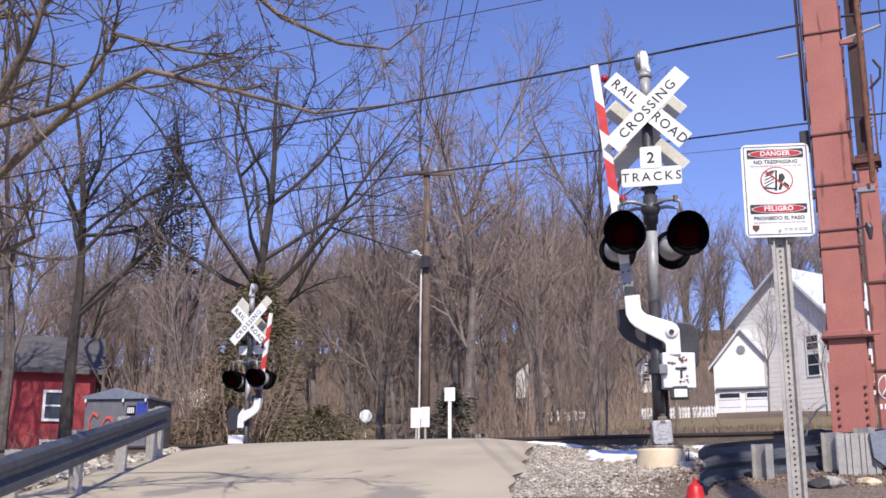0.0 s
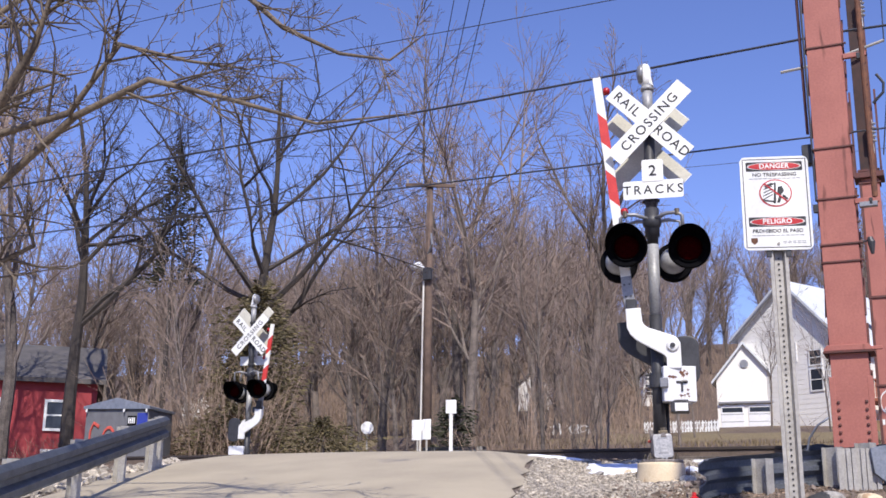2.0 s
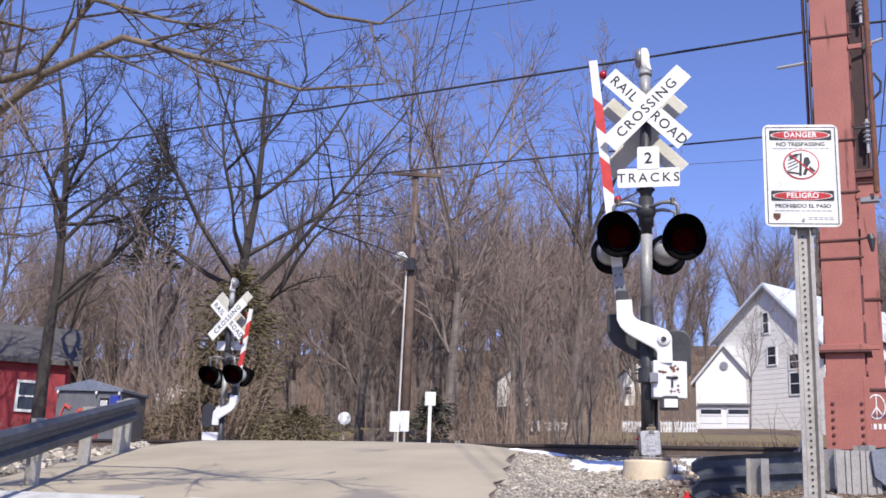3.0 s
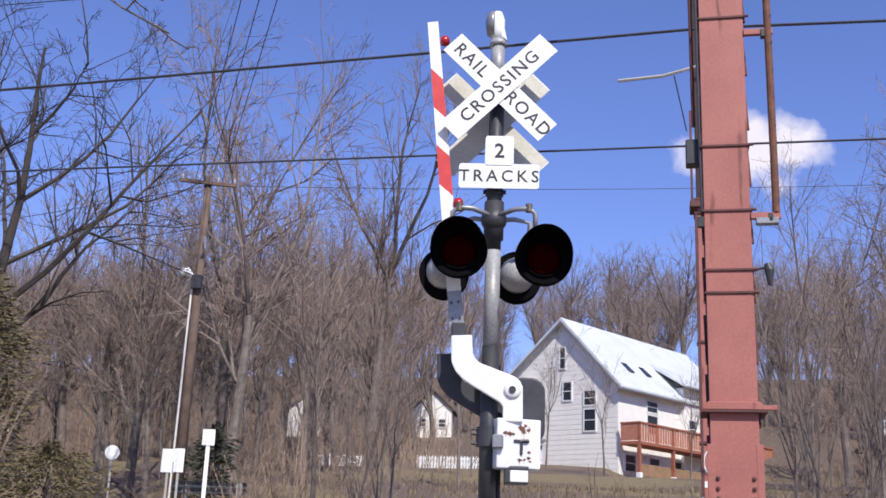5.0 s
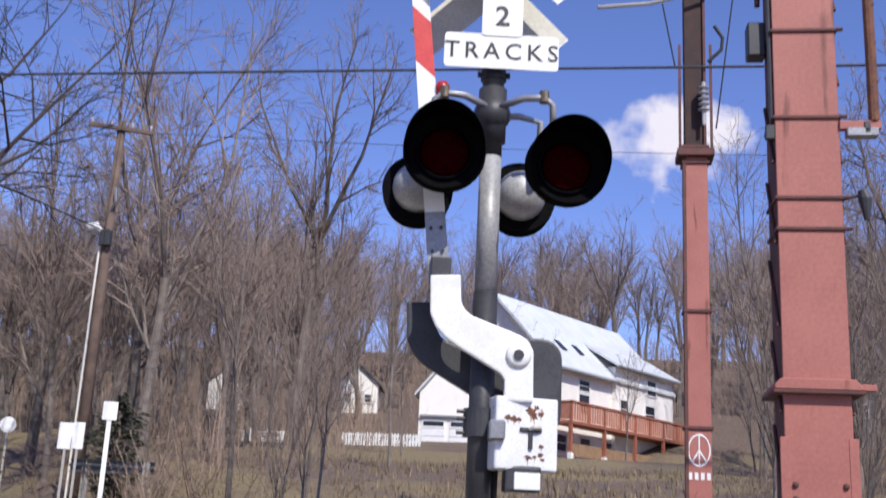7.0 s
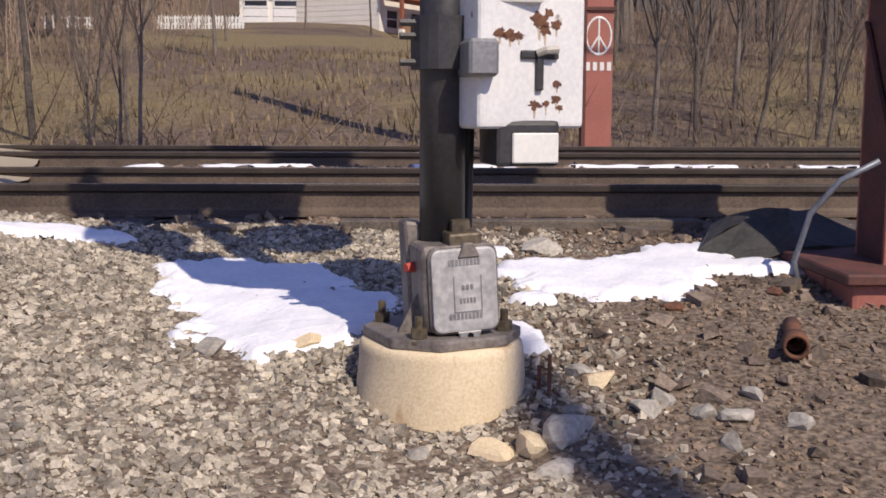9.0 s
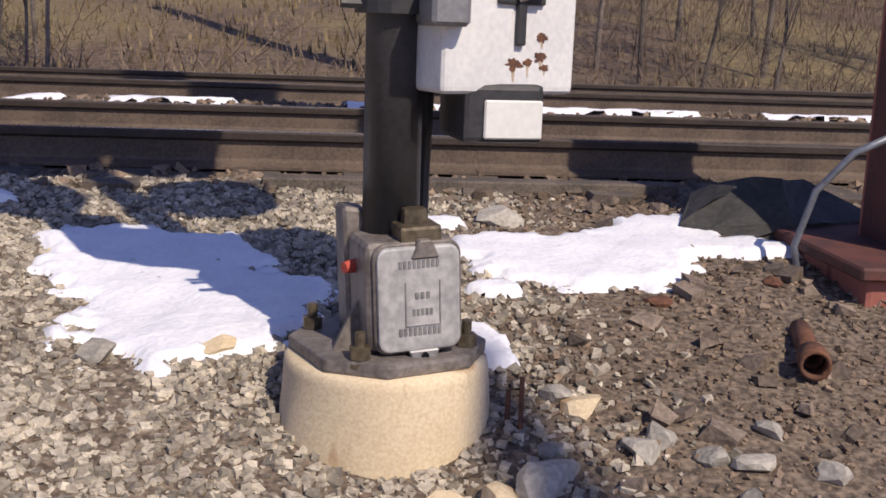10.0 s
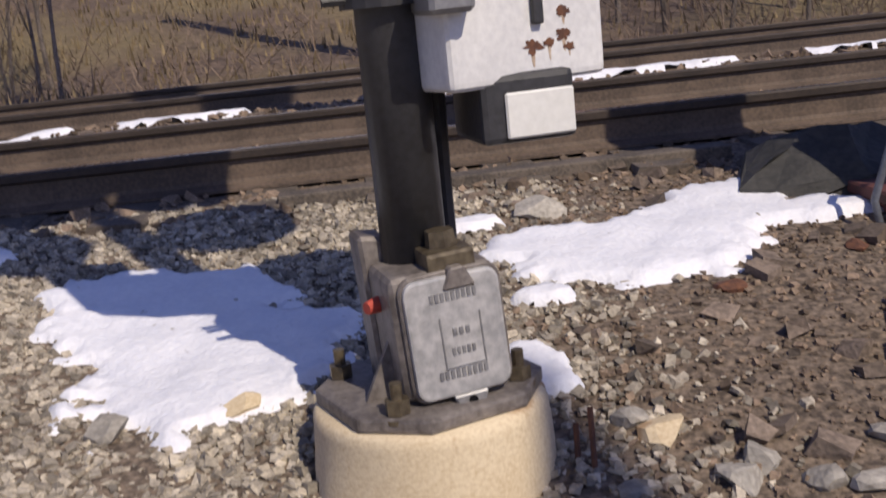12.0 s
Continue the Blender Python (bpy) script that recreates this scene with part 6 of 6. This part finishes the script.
for x, w in ((-2.6, 0.7), (-1.3, 0.55), (0.3, 0.5), (1.7, 0.9), (3.4, 0.8), (5.2, 1.0)):
    snow_patch([(x, 4.98, w * 0.8, 0.085, 0), (x + 0.5 * w, 5.03, 0.4 * w, 0.07, 0)], "thin strip of old snow between the tracks", 0.035)


for x, y, w in ((-16.4, 24.2, 0.5), (-15.4, 25.0, 0.6), (-14.7, 24.2, 0.35), (-17.6, 25.5, 0.4)):
    snow_patch([(x, y, w, 0.35, 10)], "old snow heaped beside the far road", 0.06)


def rock(name, label, x, y, size, seed, mt="stone", squash=(1, 0.75, 0.55), sink=0.35, group="", rz=0, category="stone"):
    q = random.Random(seed)
    bm = bmesh.new()
    bmesh.ops.create_icosphere(bm, subdivisions=2, radius=1)
    planes = [(Vector((q.gauss(0, 1), q.gauss(0, 1), q.gauss(0, 1))).normalized(), q.uniform(0.45, 0.8)) for k in range(9)]
    for v in bm.verts:
        for nrm, d in planes:
            over = v.co.dot(nrm) - d
            if over > 0:
                v.co -= nrm * over
        v.co += v.co * 0.06 * noise.noise(v.co * 3 + Vector((seed, 0, 0)))
    bmesh.ops.scale(bm, vec=[size * s for s in squash], verts=bm.verts)
    ob = part(name, bm, mt, m=pose(x, y, gz(x, y) + size * squash[2] * (1 - 2 * sink) * 0.6, q.uniform(-8, 8), q.uniform(-8, 8), rz))
    return tagged(ob, label, category, group)


def boulder():
    bm = bmesh.new()
    low = [bm.verts.new(p) for p in ((-0.42, -0.16, -0.2), (0.05, -0.30, -0.2), (0.48, -0.12, -0.2), (0.40, 0.25, -0.2), (-0.30, 0.22, -0.2))]
    mid = [bm.verts.new(p) for p in ((-0.40, -0.14, 0.0), (0.02, -0.27, 0.02), (0.46, -0.10, 0.02), (0.30, 0.2, 0.12), (-0.24, 0.18, 0.10))]
    top = [bm.verts.new(p) for p in ((-0.12, -0.02, 0.20), (0.02, -0.08, 0.235), (0.16, 0.02, 0.21))]
    for k in range(5):
        bm.faces.new((low[k], low[(k + 1) % 5], mid[(k + 1) % 5], mid[k]))
    for f in ((mid[0], mid[1], top[1], top[0]), (mid[1], mid[2], top[2], top[1]), (mid[2], mid[3], top[2]), (mid[3], mid[4], top[0], top[2]), (mid[4], mid[0], top[0]), (top[0], top[1], top[2])):
        bm.faces.new(f)
    bmesh.ops.recalc_face_normals(bm, faces=bm.faces[:])
    bmesh.ops.triangulate(bm, faces=bm.faces[:])
    bmesh.ops.subdivide_edges(bm, edges=bm.edges[:], cuts=3)
    for v in bm.verts:
        v.co += Vector((noise.noise(v.co * 6), noise.noise(v.co * 6 + Vector((9, 0, 0))), noise.noise(v.co * 7 + Vector((0, 9, 0))))) * 0.03
    tagged(part("boulder", bm, "rock_dark", m=pose(1.58, 1.50, gz(1.58, 1.5) + 0.02, 0, 0, 4) @ Matrix.Diagonal((1.0, 1, 0.8, 1))), "large dark angular rock beside the rail", "stone")


boulder()
for x, y, s, sd, mt in ((0.36, -0.36, 0.12, 1, "stone"), (0.24, -0.42, 0.095, 2, "concrete"), (0.13, -0.41, 0.08, 3, "concrete"), (0.40, -0.24, 0.05, 31, "stone"), (0.66, -0.22, 0.07, 32, "stone"), (0.95, -0.22, 0.05, 33, "stone"), (0.50, -0.08, 0.08, 5, "concrete"), (0.45, -0.02, 0.06, 15, "stone"), (0.61, -0.28, 0.075, 6, "stone"), (0.77, -0.33, 0.06, 7, "stone"), (0.86, -0.36, 0.065, 8, "stone"), (0.80, -0.52, 0.06, 9, "stone"), (1.02, -0.42, 0.06, 10, "stone"), (0.50, 1.42, 0.13, 11, "stone"), (-0.46, 0.30, 0.085, 12, "concrete"), (-0.80, 0.30, 0.09, 13, "stone"), (-0.68, 0.36, 0.05, 14, "rock_dark"), (0.30, -0.56, 0.07, 16, "stone"), (-0.08, -0.40, 0.05, 17, "stone"), (1.75, 0.10, 0.13, 18, "concrete"), (1.95, -0.05, 0.12, 19, "stone"), (2.3, 0.0, 0.14, 20, "concrete"), (2.05, -2.9, 0.16, 21, "stone"), (2.3, -2.8, 0.12, 22, "concrete"), (1.95, -3.0, 0.14, 23, "rock_dark"), (2.5, -1.3, 0.14, 24, "concrete"), (1.35, 0.78, 0.05, 25, "rust"), (0.9, 0.62, 0.06, 26, "rust")):
    rock("rubble_stone", "angular pale stone lying on the gravel" if mt == "stone" else "tan stone lying on the gravel" if mt == "concrete" else "dark reddish stone on the gravel", x, y, s, sd, mt, group="loose stones", rz=sd * 47)


def rusty_pipe():
    x, y = 1.22, 0.20
    p = thing("rusty_pipe", "short rusty steel pipe lying on the dirt", "pipe", pose(x, y, gz(x, y) + 0.035, 0, 0, -17) @ Matrix.Scale(0.92, 4))
    bm = tube([(0, 0.22, 0), (0, -0.12, 0.0)], 0.034, 16, caps=False)
    bmesh.ops.solidify(bm, geom=bm.faces[:], thickness=0.008)
    part("tube", bm, "rust", p, smooth=True)
    bm = tube([(0, -0.10, 0), (0, -0.20, 0.0)], 0.048, 16, caps=False)
    bmesh.ops.solidify(bm, geom=bm.faces[:], thickness=0.012)
    part("collar", bm, "rust", p, smooth=True)


rusty_pipe()
c = thing("ground_cable", "stiff grey cable rising beside the tower", "cable")
part("strand", tube([(1.50, 0.90, -0.15), (1.47, 0.92, 0.02), (1.52, 0.9, 0.22), (1.62, 0.85, 0.36), (1.75, 0.8, 0.44)], 0.013, 8), "galv_dark", c, smooth=True)
st = thing("fence_stake", "thin rusty stake beside the foundation", "stake")
part("stake", tube([(0.30, -0.12, -0.35), (0.305, -0.10, -0.16)], 0.007, 6), "rust", st)
part("stake", tube([(0.33, -0.16, -0.35), (0.335, -0.12, -0.12)], 0.007, 6), "rust", st)
tagged(part("weathered_board", box(-0.9, 0.9, -0.06, 0.06, -0.03, 0.03, 0.006, 1), "tie", m=pose(0.45, 1.92, 0.06, 0, 0, 1)), "weathered board half buried beside the rail", "board")


def crushed_stone(name, label, n, region, mt, lo, hi, seed):
    """Loose angular stones scattered over the ground, one mesh."""
    q = np.random.RandomState(seed)
    cube = np.array([(x, y, z) for x in (-1, 1) for y in (-1, 1) for z in (-1, 1)], float)
    quads = np.array([(0, 1, 3, 2), (4, 6, 7, 5), (0, 4, 5, 1), (2, 3, 7, 6), (0, 2, 6, 4), (1, 5, 7, 3)])
    V, F = [], []
    count = 0
    while count < n:
        x, y = region(q)
        if x is None or any(snow_depth(x, y, lobes) > 0.14 for lobes in SNOW if abs(x - lobes[0][0]) < 1.6 and abs(y - lobes[0][1]) < 1.2):
            continue
        s = lo + (hi - lo) * q.rand() ** 2.2
        p = cube * (1 + q.uniform(-0.45, 0.35, (8, 3))) * s * np.array([1, q.uniform(.6, 1), q.uniform(.4, .8)])
        a, b, c2 = q.uniform(-3, 3), q.uniform(-.6, .6), q.uniform(-.6, .6)
        R = np.array(Euler((b, c2, a)).to_matrix())
        V.append(p @ R.T + (x, y, gz(x, y) + s * q.uniform(0.0, 0.45)))
        F.append(quads + count * 8)
        count += 1
    ob = arrays(name, np.concatenate(V).tolist(), np.concatenate(F).tolist(), mt)
    tagged(ob, label, "gravel", kind="stuff")


def shoulder(q):
    x, y = q.uniform(-2.6, 0.9), -3.4 + 5.4 * q.rand()
    if x - road_mid(y) < ROAD_HALF + 0.02 or x > 0.35 + q.normal() * 0.25 or x * x + y * y < 0.075:
        return None, None
    return x, y


def dirt_side(q):
    x, y = q.uniform(-0.1, 2.9), -3.0 + 4.9 * q.rand()
    if x < 0.25 + q.normal() * 0.2 or x * x + y * y < 0.09:
        return None, None
    return x, y


def track_bed(q):
    x, y = q.normal() * 7 - 1, q.uniform(1.75, 9.3)
    if abs(x - road_mid(y)) < ROAD_HALF + 0.15 or abs(x) > 26:
        return None, None
    return x, y


def left_shoulder(q):
    y = q.uniform(-6.5, 1.8)
    x = road_mid(y) - ROAD_HALF - 0.1 - abs(q.normal()) * 0.9
    return x, y


crushed_stone("ballast", "crushed grey stone shoulder beside the road", 30000, shoulder, "ballast", 0.005, 0.0175, 1)
crushed_stone("dirt_stones", "small brown stones in the dirt by the tower", 15000, dirt_side, "ballast_dark", 0.003, 0.013, 2)
crushed_stone("track_ballast", "dirty ballast of the track bed", 13000, track_bed, "ballast_dark", 0.012, 0.034, 3)
crushed_stone("shoulder_rubble", "pale rubble under the guard rail", 2600, left_shoulder, "ballast", 0.02, 0.07, 4)

crushed_stone("dirt_rubble", "larger brown and grey stones in the dirt", 520, dirt_side, "rubble_brown", 0.010, 0.042, 8)
build_ties()
